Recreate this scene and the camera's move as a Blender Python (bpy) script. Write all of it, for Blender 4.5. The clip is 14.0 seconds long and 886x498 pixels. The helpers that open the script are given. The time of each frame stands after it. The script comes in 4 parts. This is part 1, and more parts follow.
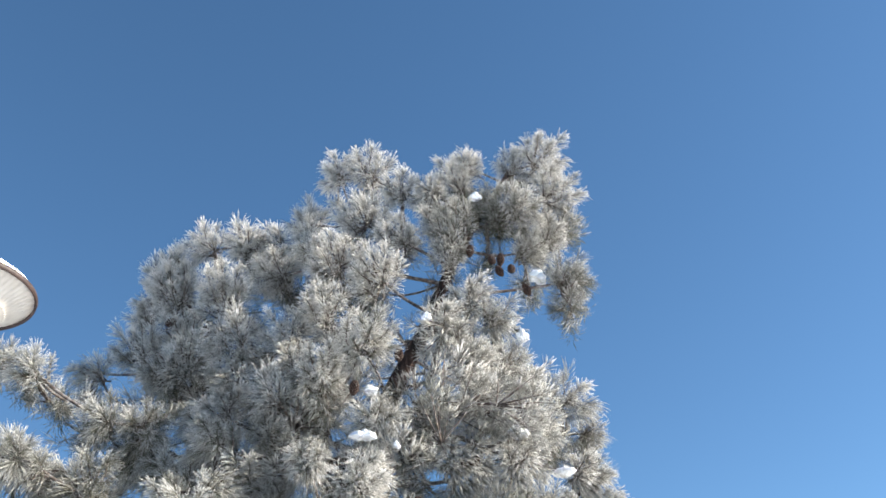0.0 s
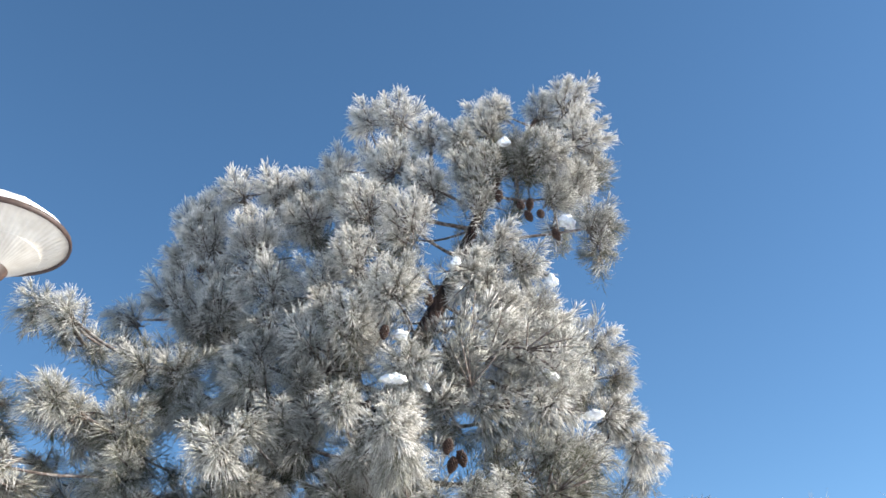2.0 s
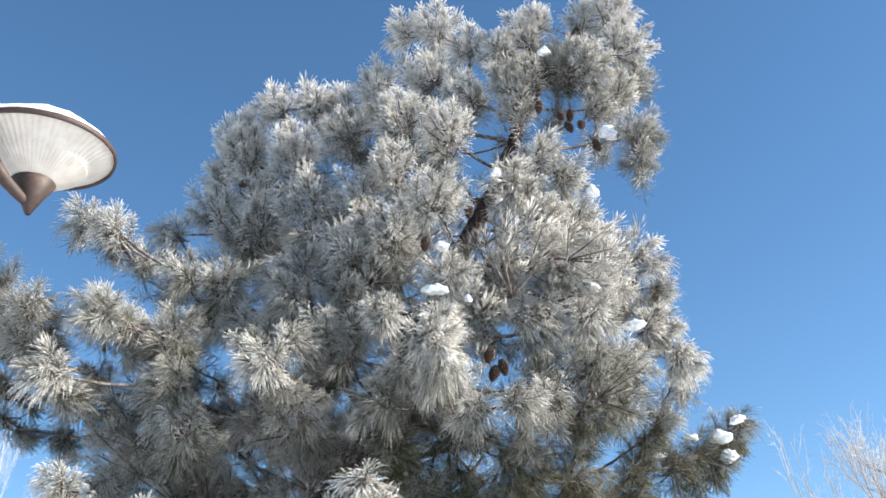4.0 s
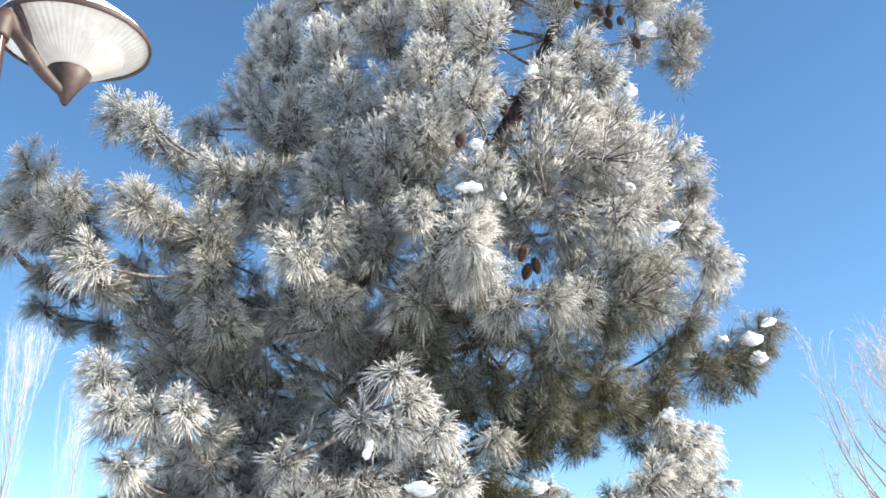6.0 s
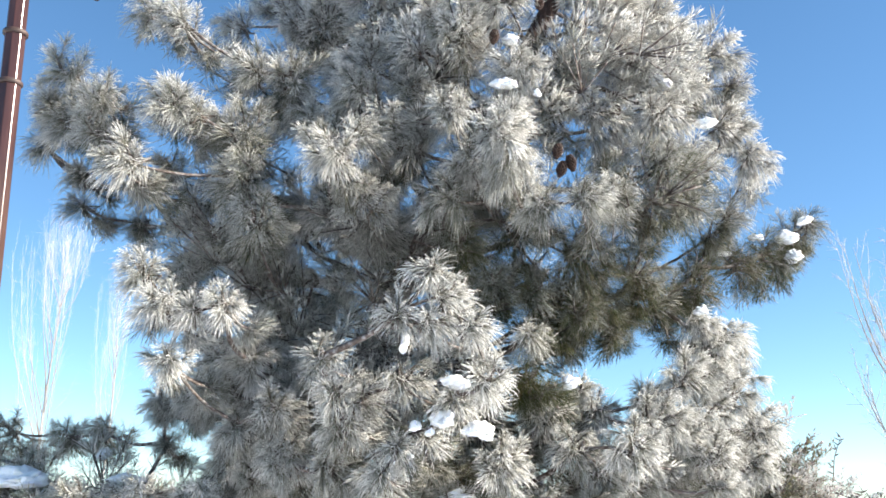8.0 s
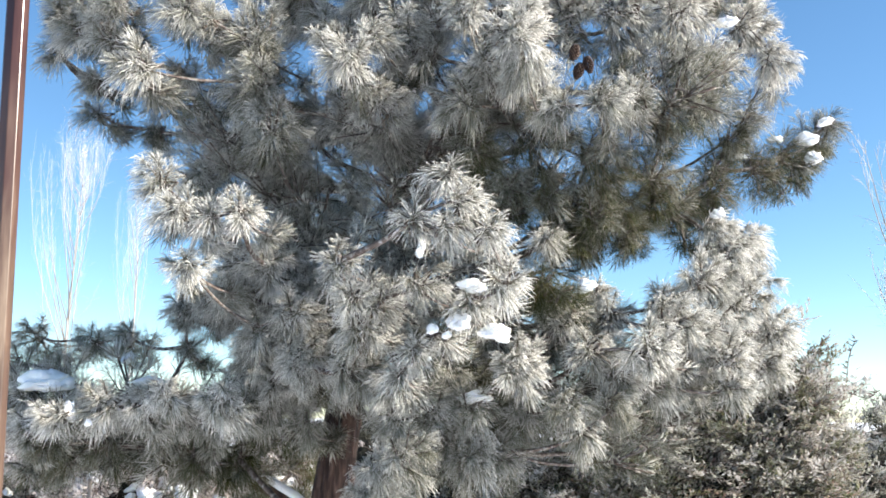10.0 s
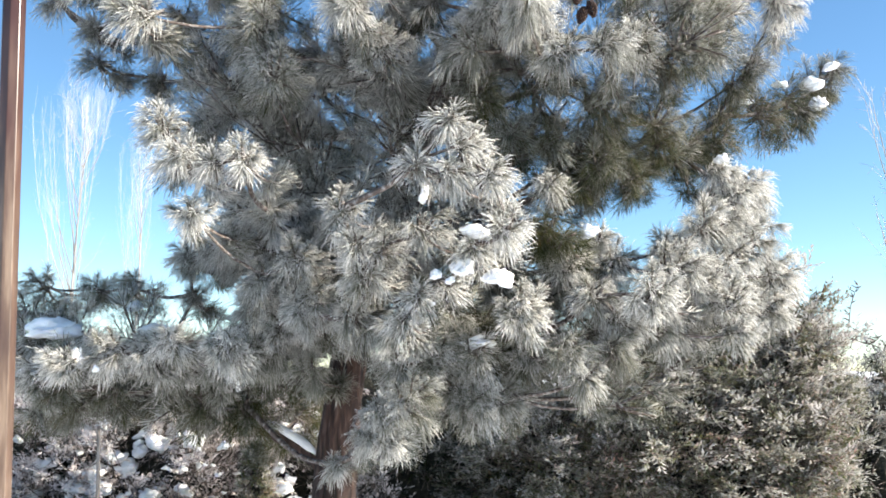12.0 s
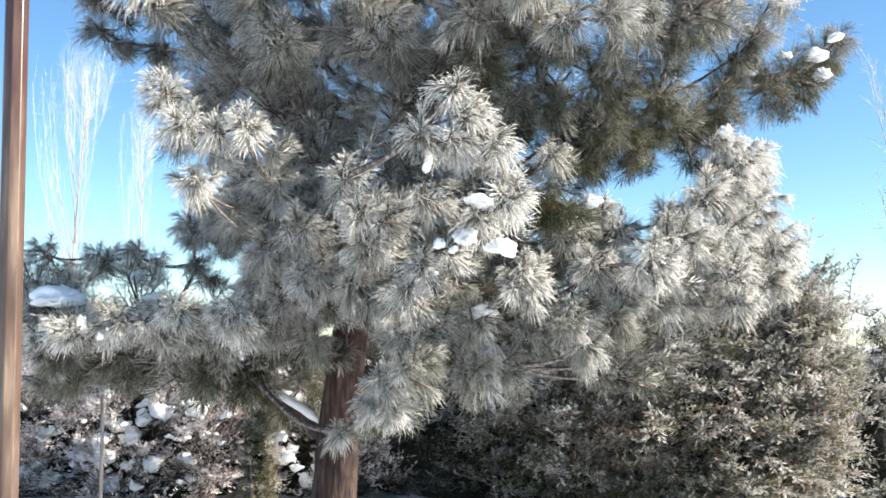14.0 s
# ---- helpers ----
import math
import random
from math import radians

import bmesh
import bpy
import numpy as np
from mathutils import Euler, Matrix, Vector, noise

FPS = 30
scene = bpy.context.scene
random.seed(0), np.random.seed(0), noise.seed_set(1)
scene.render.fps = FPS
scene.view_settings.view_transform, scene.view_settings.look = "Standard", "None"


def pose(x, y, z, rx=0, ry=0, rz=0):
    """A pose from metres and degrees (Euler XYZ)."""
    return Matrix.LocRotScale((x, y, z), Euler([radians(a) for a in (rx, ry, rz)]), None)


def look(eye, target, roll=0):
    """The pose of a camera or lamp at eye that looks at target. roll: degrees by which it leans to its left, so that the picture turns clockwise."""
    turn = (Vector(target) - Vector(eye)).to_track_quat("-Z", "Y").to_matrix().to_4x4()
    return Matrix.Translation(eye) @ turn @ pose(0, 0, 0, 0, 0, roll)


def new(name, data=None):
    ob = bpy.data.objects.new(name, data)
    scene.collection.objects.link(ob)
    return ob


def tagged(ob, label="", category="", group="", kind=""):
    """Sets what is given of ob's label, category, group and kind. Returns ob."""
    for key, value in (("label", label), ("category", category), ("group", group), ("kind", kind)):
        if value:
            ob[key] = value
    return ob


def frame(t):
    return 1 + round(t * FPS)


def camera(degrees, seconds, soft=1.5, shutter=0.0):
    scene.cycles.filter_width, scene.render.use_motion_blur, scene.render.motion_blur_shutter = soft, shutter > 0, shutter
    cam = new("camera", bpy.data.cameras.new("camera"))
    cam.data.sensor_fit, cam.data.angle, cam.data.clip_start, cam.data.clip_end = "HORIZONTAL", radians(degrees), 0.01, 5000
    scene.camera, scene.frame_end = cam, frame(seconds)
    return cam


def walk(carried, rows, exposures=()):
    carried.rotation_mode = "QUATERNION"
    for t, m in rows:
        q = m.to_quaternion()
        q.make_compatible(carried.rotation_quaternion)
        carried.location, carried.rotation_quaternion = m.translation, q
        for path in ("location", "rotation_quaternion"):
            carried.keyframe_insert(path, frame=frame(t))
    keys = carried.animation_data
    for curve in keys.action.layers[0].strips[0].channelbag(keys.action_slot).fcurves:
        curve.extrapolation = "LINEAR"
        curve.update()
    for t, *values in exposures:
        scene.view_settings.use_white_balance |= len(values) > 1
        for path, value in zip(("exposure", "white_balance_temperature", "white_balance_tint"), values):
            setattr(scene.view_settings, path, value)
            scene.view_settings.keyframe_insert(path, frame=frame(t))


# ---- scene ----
cam = camera(48.0, 14.0, 1.65)
ROWS = [
    (0.0, 0.000, -0.000, 1.600, 124.04, 2.49, 1.68),
    (0.5, 0.005, 0.000, 1.587, 123.64, 2.41, 2.16),
    (1.0, -0.006, 0.012, 1.589, 122.72, 2.26, 2.47),
    (1.5, -0.007, 0.014, 1.590, 121.86, 2.04, 2.81),
    (2.0, -0.010, 0.019, 1.584, 121.12, 1.83, 3.17),
    (2.5, -0.021, 0.021, 1.585, 120.22, 1.63, 3.52),
    (3.0, -0.018, 0.021, 1.574, 119.11, 1.52, 4.26),
    (5.5, -0.031, 0.030, 1.535, 112.00, 0.30, 6.46),
    (6.0, -0.043, 0.038, 1.539, 110.67, -0.23, 6.68),
    (6.5, -0.050, 0.042, 1.536, 109.33, -0.39, 7.11),
    (7.0, -0.060, 0.041, 1.526, 107.80, -0.48, 7.57),
    (7.5, -0.065, 0.047, 1.517, 106.45, -0.53, 7.99),
    (8.0, -0.067, 0.046, 1.509, 105.09, -0.65, 8.38),
    (8.5, -0.063, 0.048, 1.511, 103.66, -0.59, 8.73),
    (11.0, -0.061, 0.045, 1.487, 97.80, -0.41, 9.62),
    (11.5, -0.059, 0.049, 1.480, 97.22, -0.36, 9.67),
    (12.0, -0.057, 0.038, 1.468, 96.90, -0.21, 9.68),
    (12.5, -0.058, 0.032, 1.467, 96.62, -0.24, 9.65),
    (13.0, -0.061, 0.025, 1.466, 96.15, -0.13, 9.64),
    (13.5, -0.063, 0.028, 1.463, 95.69, -0.28, 9.65),
    (14.0, -0.069, 0.026, 1.449, 95.33, -0.43, 9.69),
]
walk(cam, [(t, pose(x, y, z, rx, ry, rz)) for t, x, y, z, rx, ry, rz in ROWS],
     exposures=[(0.0, 1.05, 7000, 8), (3.0, 1.09, 6970, 8), (7.0, 1.36, 6950, 8), (11.0, 1.32, 7050, 8), (14.0, 1.39, 7050, 8)])

# ---- sky and sun ----
SUN_AZ, SUN_EL = 90.0, 27.0      # degrees clockwise from straight ahead, and above the horizon
world = bpy.data.worlds.new("winter_sky")
scene.world = world
world.use_nodes = True
wn = world.node_tree
sky = wn.nodes.new("ShaderNodeTexSky")
sky.sky_type = "NISHITA"
sky.sun_disc = False
sky.sun_elevation = radians(SUN_EL)
sky.sun_rotation = radians(SUN_AZ)
sky.altitude = 2200
sky.air_density, sky.dust_density, sky.ozone_density = 1.0, 0.8, 3.0
wn.nodes["Background"].inputs["Strength"].default_value = 0.104
deep = wn.nodes.new("ShaderNodeHueSaturation")     # dry, clear winter air
deep.inputs["Saturation"].default_value = 1.13
deep.inputs["Hue"].default_value = 0.497
wn.links.new(sky.outputs["Color"], deep.inputs["Color"])
wn.links.new(deep.outputs["Color"], wn.nodes["Background"].inputs["Color"])

sun_data = bpy.data.lights.new("sun", "SUN")
sun_data.energy, sun_data.angle, sun_data.color = 5.0, radians(0.6), (1.0, 0.955, 0.885)
sun = new("sun", sun_data)
_a, _e = radians(SUN_AZ), radians(SUN_EL)
sun.matrix_world = look((20 * math.sin(_a) * math.cos(_e), 20 * math.cos(_a) * math.cos(_e), 20 * math.sin(_e)), (0, 0, 0))


# ---- materials ----
def material(name, rough=0.7, metal=0.0):
    m = bpy.data.materials.new(name)
    m.use_nodes = True
    b = m.node_tree.nodes["Principled BSDF"]
    b.inputs["Roughness"].default_value = rough
    b.inputs["Metallic"].default_value = metal
    return m, m.node_tree, b


def ramp(nt, source, stops):
    r = nt.nodes.new("ShaderNodeValToRGB")
    while len(r.color_ramp.elements) < len(stops):
        r.color_ramp.elements.new(0.5)
    for e, (p, c) in zip(r.color_ramp.elements, stops):
        e.position, e.color = p, (*c, 1)
    nt.links.new(source, r.inputs["Fac"])
    return r.outputs["Color"]


def noise_tex(nt, scale, detail=4.0, stretch=(1, 1, 1)):
    co = nt.nodes.new("ShaderNodeTexCoord")
    mp = nt.nodes.new("ShaderNodeMapping")
    mp.inputs["Scale"].default_value = stretch
    n = nt.nodes.new("ShaderNodeTexNoise")
    n.inputs["Scale"].default_value, n.inputs["Detail"].default_value = scale, detail
    nt.links.new(co.outputs["Object"], mp.inputs["Vector"])
    nt.links.new(mp.outputs["Vector"], n.inputs["Vector"])
    return n.outputs["Fac"]


def bump(nt, b, height, strength, distance=0.01):
    n = nt.nodes.new("ShaderNodeBump")
    n.inputs["Strength"].default_value, n.inputs["Distance"].default_value = strength, distance
    nt.links.new(height, n.inputs["Height"])
    nt.links.new(n.outputs["Normal"], b.inputs["Normal"])


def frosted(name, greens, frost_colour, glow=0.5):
    """Leaf green under rime: the attribute 'frost' says how thick the rime lies; on the pine it also carries painted
    shade.
    """
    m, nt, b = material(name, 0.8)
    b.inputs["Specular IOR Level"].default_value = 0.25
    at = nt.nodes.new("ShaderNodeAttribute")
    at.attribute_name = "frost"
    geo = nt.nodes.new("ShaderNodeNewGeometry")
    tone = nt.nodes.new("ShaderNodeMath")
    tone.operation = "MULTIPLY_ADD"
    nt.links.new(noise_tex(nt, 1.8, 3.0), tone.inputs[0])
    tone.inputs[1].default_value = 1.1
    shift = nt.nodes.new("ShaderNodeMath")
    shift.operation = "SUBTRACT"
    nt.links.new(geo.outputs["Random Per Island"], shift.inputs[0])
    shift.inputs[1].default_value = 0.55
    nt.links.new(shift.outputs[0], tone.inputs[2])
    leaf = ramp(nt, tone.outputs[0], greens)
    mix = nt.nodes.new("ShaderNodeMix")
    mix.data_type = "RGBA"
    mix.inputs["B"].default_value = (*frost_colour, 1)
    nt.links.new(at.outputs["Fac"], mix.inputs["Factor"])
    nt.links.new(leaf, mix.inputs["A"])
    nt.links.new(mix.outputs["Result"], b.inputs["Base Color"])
    tr = nt.nodes.new("ShaderNodeBsdfTranslucent")
    nt.links.new(mix.outputs["Result"], tr.inputs["Color"])
    ms = nt.nodes.new("ShaderNodeMixShader")
    ms.inputs["Fac"].default_value = glow
    nt.links.new(b.outputs["BSDF"], ms.inputs[1])
    nt.links.new(tr.outputs["BSDF"], ms.inputs[2])
    nt.links.new(ms.outputs["Shader"], nt.nodes["Material Output"].inputs["Surface"])
    return m


NEEDLE = frosted("frosted_needles", [(0.0, (0.028, 0.038, 0.010)), (0.5, (0.060, 0.070, 0.018)), (0.88, (0.10, 0.10, 0.032)), (1.0, (0.15, 0.11, 0.05))], (0.938, 0.913, 0.886), 0.33)
JUNIPER = frosted("frosted_hedge_leaves", [(0.0, (0.05, 0.065, 0.026)), (0.4, (0.125, 0.15, 0.055)), (0.7, (0.20, 0.195, 0.075)), (0.88, (0.25, 0.17, 0.12)), (1.0, (0.38, 0.22, 0.19))], (0.75, 0.72, 0.71), 0.3)
PRIVET = frosted("snow_dusted_leaves", [(0.0, (0.06, 0.05, 0.035)), (0.6, (0.16, 0.11, 0.08)), (1.0, (0.34, 0.19, 0.16))], (0.93, 0.87, 0.86), 0.3)
THUJA = frosted("dark_hedge_leaves", [(0.0, (0.012, 0.022, 0.008)), (0.7, (0.03, 0.045, 0.015)), (1.0, (0.07, 0.07, 0.025))], (0.70, 0.70, 0.70))
RIME = frosted("rime_on_twigs", [(0.0, (0.16, 0.11, 0.08)), (1.0, (0.24, 0.18, 0.13))], (0.88, 0.90, 0.93), 0.15)


def bark_material():
    m, nt, b = material("pine_bark", 0.9)
    plates = noise_tex(nt, 30.0, 6.0, (1, 1, 0.16))
    tone = noise_tex(nt, 5.0, 3.0)
    mix = nt.nodes.new("ShaderNodeMath")
    mix.operation = "MULTIPLY_ADD"
    nt.links.new(tone, mix.inputs[0])
    mix.inputs[1].default_value = 0.35
    nt.links.new(plates, mix.inputs[2])
    c = ramp(nt, mix.outputs[0], [(0.50, (0.010, 0.006, 0.005)), (0.62, (0.038, 0.021, 0.017)), (0.76, (0.074, 0.041, 0.033)), (0.92, (0.14, 0.095, 0.082))])
    nt.links.new(c, b.inputs["Base Color"])
    bump(nt, b, plates, 1.0, 0.05)
    return m


BARK = bark_material()


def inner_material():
    # near-black colour that paints the shade deep inside a bush
    m, nt, b = material("painted_inner_shade", 0.95)
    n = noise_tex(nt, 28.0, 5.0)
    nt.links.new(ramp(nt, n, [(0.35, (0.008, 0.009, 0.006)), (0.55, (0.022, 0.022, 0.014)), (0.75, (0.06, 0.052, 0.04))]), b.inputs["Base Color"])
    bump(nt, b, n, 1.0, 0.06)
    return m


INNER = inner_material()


def twig_material():
    m, nt, b = material("twig_bark", 0.85)
    n = noise_tex(nt, 40.0, 4.0)
    nt.links.new(ramp(nt, n, [(0.30, (0.040, 0.026, 0.021)), (0.50, (0.12, 0.09, 0.078)), (0.74, (0.40, 0.38, 0.37))]), b.inputs["Base Color"])
    bump(nt, b, n, 0.6, 0.004)
    return m


TWIG = twig_material()


def snow_material():
    m, nt, b = material("snow", 0.6)
    n = noise_tex(nt, 25.0, 6.0)
    nt.links.new(ramp(nt, n, [(0.2, (0.80, 0.82, 0.85)), (0.8, (0.93, 0.93, 0.94))]), b.inputs["Base Color"])
    b.inputs["Subsurface Weight"].default_value = 0.25
    b.inputs["Subsurface Radius"].default_value = (0.03, 0.03, 0.04)
    bump(nt, b, n, 0.5, 0.02)
    return m


SNOW_MAT = snow_material()


def pole_material():
    """Red-brown paint, breaking into tan and grey streaks lower down."""
    m, nt, b = material("brown_pole_paint", 0.28)
    n = noise_tex(nt, 26.0, 6.0, (1, 1, 0.06))
    paint = ramp(nt, n, [(0.30, (0.022, 0.009, 0.008)), (0.50, (0.048, 0.019, 0.016)), (0.66, (0.078, 0.035, 0.028)), (0.80, (0.18, 0.11, 0.085))])
    low_tan = ramp(nt, noise_tex(nt, 22.0, 6.0, (1, 1, 0.12)), [(0.30, (0.035, 0.020, 0.015)), (0.5, (0.105, 0.066, 0.046)), (0.68, (0.23, 0.165, 0.12))])
    co = nt.nodes.new("ShaderNodeTexCoord")
    sep = nt.nodes.new("ShaderNodeSeparateXYZ")
    nt.links.new(co.outputs["Object"], sep.inputs[0])
    reach = nt.nodes.new("ShaderNodeMapRange")
    reach.inputs["From Min"].default_value, reach.inputs["From Max"].default_value = 2.9, 1.7
    nt.links.new(sep.outputs["Z"], reach.inputs["Value"])
    patch = nt.nodes.new("ShaderNodeMath")
    patch.operation = "MULTIPLY"
    nt.links.new(reach.outputs[0], patch.inputs[0])
    nt.links.new(ramp(nt, noise_tex(nt, 9.0, 5.0, (1, 1, 0.2)), [(0.38, (0.15, 0.15, 0.15)), (0.55, (1, 1, 1))]), patch.inputs[1])
    mix = nt.nodes.new("ShaderNodeMix")
    mix.data_type = "RGBA"
    nt.links.new(patch.outputs[0], mix.inputs["Factor"])
    nt.links.new(paint, mix.inputs["A"])
    nt.links.new(low_tan, mix.inputs["B"])
    nt.links.new(mix.outputs["Result"], b.inputs["Base Color"])
    bump(nt, b, noise_tex(nt, 60.0, 3.0), 0.12, 0.001)
    return m


POLE = pole_material()


def fitting_material():
    m, nt, b = material("dark_brown_fitting_paint", 0.6)
    n = noise_tex(nt, 30.0, 5.0)
    nt.links.new(ramp(nt, n, [(0.3, (0.030, 0.017, 0.014)), (0.55, (0.052, 0.029, 0.024)), (0.8, (0.10, 0.06, 0.05))]), b.inputs["Base Color"])
    bump(nt, b, noise_tex(nt, 120.0, 3.0), 0.35, 0.002)
    return m


FITTING = fitting_material()


def shade_material():
    m, nt, b = material("white_lamp_enamel", 0.4)
    n = noise_tex(nt, 20.0, 5.0)
    nt.links.new(ramp(nt, n, [(0.3, (0.52, 0.475, 0.425)), (0.7, (0.64, 0.60, 0.545))]), b.inputs["Base Color"])
    return m


SHADE = shade_material()


def cone_material():
    m, nt, b = material("pine_cone_scales", 0.8)
    n = noise_tex(nt, 60.0, 3.0)
    nt.links.new(ramp(nt, n, [(0.3, (0.020, 0.011, 0.009)), (0.7, (0.075, 0.036, 0.026))]), b.inputs["Base Color"])
    return m


CONE = cone_material()


# ---- mesh helpers ----
def mesh_ob(name, verts, tris, mat, parent=None, frost=None, smooth=True, label=""):
    """One mesh object from numpy arrays of corners and triangles."""
    verts, tris = np.asarray(verts, np.float32), np.asarray(tris, np.int32)
    me = bpy.data.meshes.new(name)
    me.vertices.add(len(verts))
    me.vertices.foreach_set("co", verts.ravel())
    me.loops.add(len(tris) * 3)
    me.loops.foreach_set("vertex_index", tris.ravel())
    me.polygons.add(len(tris))
    me.polygons.foreach_set("loop_start", np.arange(0, len(tris) * 3, 3, dtype=np.int32))
    me.polygons.foreach_set("use_smooth", np.full(len(tris), smooth))
    if frost is not None:
        a = me.attributes.new("frost", "FLOAT", "POINT")
        a.data.foreach_set("value", np.asarray(frost, np.float32))
    me.update(calc_edges=True)
    me.materials.append(mat)
    ob = new(name, me)
    ob.parent = parent
    if label:
        tagged(ob, label)
    return ob


def unit(v):
    v = np.asarray(v, float)
    return v / (np.linalg.norm(v, axis=-1, keepdims=True) + 1e-12)


def frames_of(d):
    """Two directions square to each of the directions d."""
    up = np.where(np.abs(d[:, 2:3]) < 0.9, np.array([[0, 0, 1.0]]), np.array([[1.0, 0, 0]]))
    a = unit(np.cross(d, up))
    return a, np.cross(d, a)


def tube(points, radii, sides=6, rough=0.0, rng=None):
    """A closed tapered tube along points: corners and triangles."""
    p, r = np.asarray(points, float), np.asarray(radii, float)
    d = unit(np.gradient(p, axis=0))
    a = np.zeros_like(d)
    ref = np.array([1.0, 0.2, 0.1]) if abs(d[0][0]) < 0.8 else np.array([0.1, 1.0, 0.2])
    for i in range(len(p)):
        ref = ref - d[i] * (ref @ d[i])
        ref = ref / np.linalg.norm(ref)
        a[i] = ref
    b = np.cross(d, a)
    th = np.arange(sides) * 2 * np.pi / sides
    rr = r[:, None] * np.ones((1, sides))
    if rough and rng is not None:
        rr = rr * (1 + rough * rng.standard_normal(rr.shape))
    v = p[:, None] + rr[..., None] * (np.cos(th)[None, :, None] * a[:, None] + np.sin(th)[None, :, None] * b[:, None])
    n = len(p)
    i, j = np.meshgrid(np.arange(n - 1), np.arange(sides), indexing="ij")
    k = (j + 1) % sides
    q = np.stack([i * sides + j, i * sides + k, (i + 1) * sides + k, (i + 1) * sides + j], -1).reshape(-1, 4)
    t = np.concatenate([q[:, [0, 1, 2]], q[:, [0, 2, 3]]])
    v = np.concatenate([v.reshape(-1, 3), p[:1], p[-1:]])
    c0, c1 = n * sides, n * sides + 1
    j = np.arange(sides)
    t = np.concatenate([t, np.stack([np.full(sides, c0), (j + 1) % sides, j], -1),
                        np.stack([np.full(sides, c1), (n - 1) * sides + j, (n - 1) * sides + (j + 1) % sides], -1)])
    return v, t


def joined(pieces):
    """Several (corners, triangles) as one."""
    vs, ts, o = [], [], 0
    for v, t in pieces:
        vs.append(v)
        ts.append(np.asarray(t) + o)
        o += len(v)
    return np.concatenate(vs), np.concatenate(ts)


def needles(base, d, length, radius, droop, frost, bend, rods=False):
    """Bent three-sided needles, green at the foot and swollen with rime towards the end. rods: as thick at the foot, for those close to the path."""
    a, b = frames_of(d)
    n = len(base)
    foot = 3 if rods else 1
    k = foot + 4
    v = np.empty((n, k, 3))
    fr = np.empty((n, k))
    for s, first in ((0.06, 0), (0.80, foot), (1.0, foot + 3)):
        p = base + d * (length * s)[:, None] + a * (bend * length * s * s)[:, None]
        p[:, 2] -= droop * length * 0.6 * s * s
        if s == 1.0 or (first == 0 and not rods):
            v[:, first] = p
            continue
        for j in range(3):
            v[:, first + j] = p + (a * math.cos(j * 2.0944) + b * math.sin(j * 2.0944)) * (radius * (0.75 if first == 0 else 1.0))[:, None]
    # bare green foot, darkened further to paint shade inside each tuft
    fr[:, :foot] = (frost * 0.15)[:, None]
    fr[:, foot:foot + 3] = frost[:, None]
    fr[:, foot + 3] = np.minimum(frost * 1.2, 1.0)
    f = []
    for j in range(3):
        m = (j + 1) % 3
        f += [[j, m, foot + m], [j, foot + m, foot + j]] if rods else [[0, foot + m, foot + j]]
        f.append([foot + j, foot + m, foot + 3])
    t = (np.arange(n) * k)[:, None, None] + np.array(f)[None]
    return v.reshape(-1, 3), t.reshape(-1, 3), fr.ravel()


def straight_needles(base, d, length, radius, frost):
    """Straight three-sided needles for the shaded sprays."""
    a, b = frames_of(d)
    n = len(base)
    mid = base + d * (length * 0.6)[:, None]
    v = np.empty((n, 4, 3))
    v[:, 0] = base
    v[:, 1] = mid + (a + 0.5 * b) * radius[:, None]
    v[:, 2] = mid + (-a + 0.5 * b) * radius[:, None]
    v[:, 3] = base + d * length[:, None] - b * (radius * 0.8)[:, None]
    t = (np.arange(n) * 4)[:, None, None] + np.array([[0, 1, 2], [0, 3, 1], [0, 2, 3], [1, 3, 2]])[None]
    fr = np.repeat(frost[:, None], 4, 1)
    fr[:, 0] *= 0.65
    return v.reshape(-1, 3), t.reshape(-1, 3), fr.ravel()


def lump(rng, size, bumps=0.25, rings=12, sides=20, flat=0.8):
    """A rounded heap with an uneven outline and a flattish underside."""
    e, a = np.meshgrid(-math.pi / 2 + math.pi * np.arange(rings + 1) / rings, 2 * math.pi * np.arange(sides) / sides, indexing="ij")
    d = np.stack([np.cos(e) * np.cos(a), np.cos(e) * np.sin(a), np.sin(e)], -1).reshape(-1, 3)
    o = rng.uniform(-50, 50, 3)
    k = np.array([1 + bumps * (1.6 * noise.noise(Vector(q * 1.3 + o)) + 0.8 * noise.noise(Vector(q * 3.1 + o)) + 0.35 * noise.noise(Vector(q * 7.0 + o))) for q in d])
    v = d * k[:, None] * np.array(size)
    v[:, 2] = np.where(v[:, 2] < 0, v[:, 2] * flat, v[:, 2])
    i, j = np.meshgrid(np.arange(rings), np.arange(sides), indexing="ij")
    m = (j + 1) % sides
    q = np.stack([i * sides + j, i * sides + m, (i + 1) * sides + m, (i + 1) * sides + j], -1).reshape(-1, 4)
    return v, np.concatenate([q[:, [0, 1, 2]], q[:, [0, 2, 3]]])


def heap(rng, size):
    """A clump of snow, softly lumped and longer one way."""
    v, t = lump(rng, (size[0] * rng.uniform(0.9, 1.15), size[1], size[2] * rng.uniform(0.85, 1.1)), 0.36, 12, 18)
    v[:, 2] += 0.25 * size[2] * np.sin(v[:, 0] / size[0] * 2.2 + rng.uniform(0, 6))
    return v, t


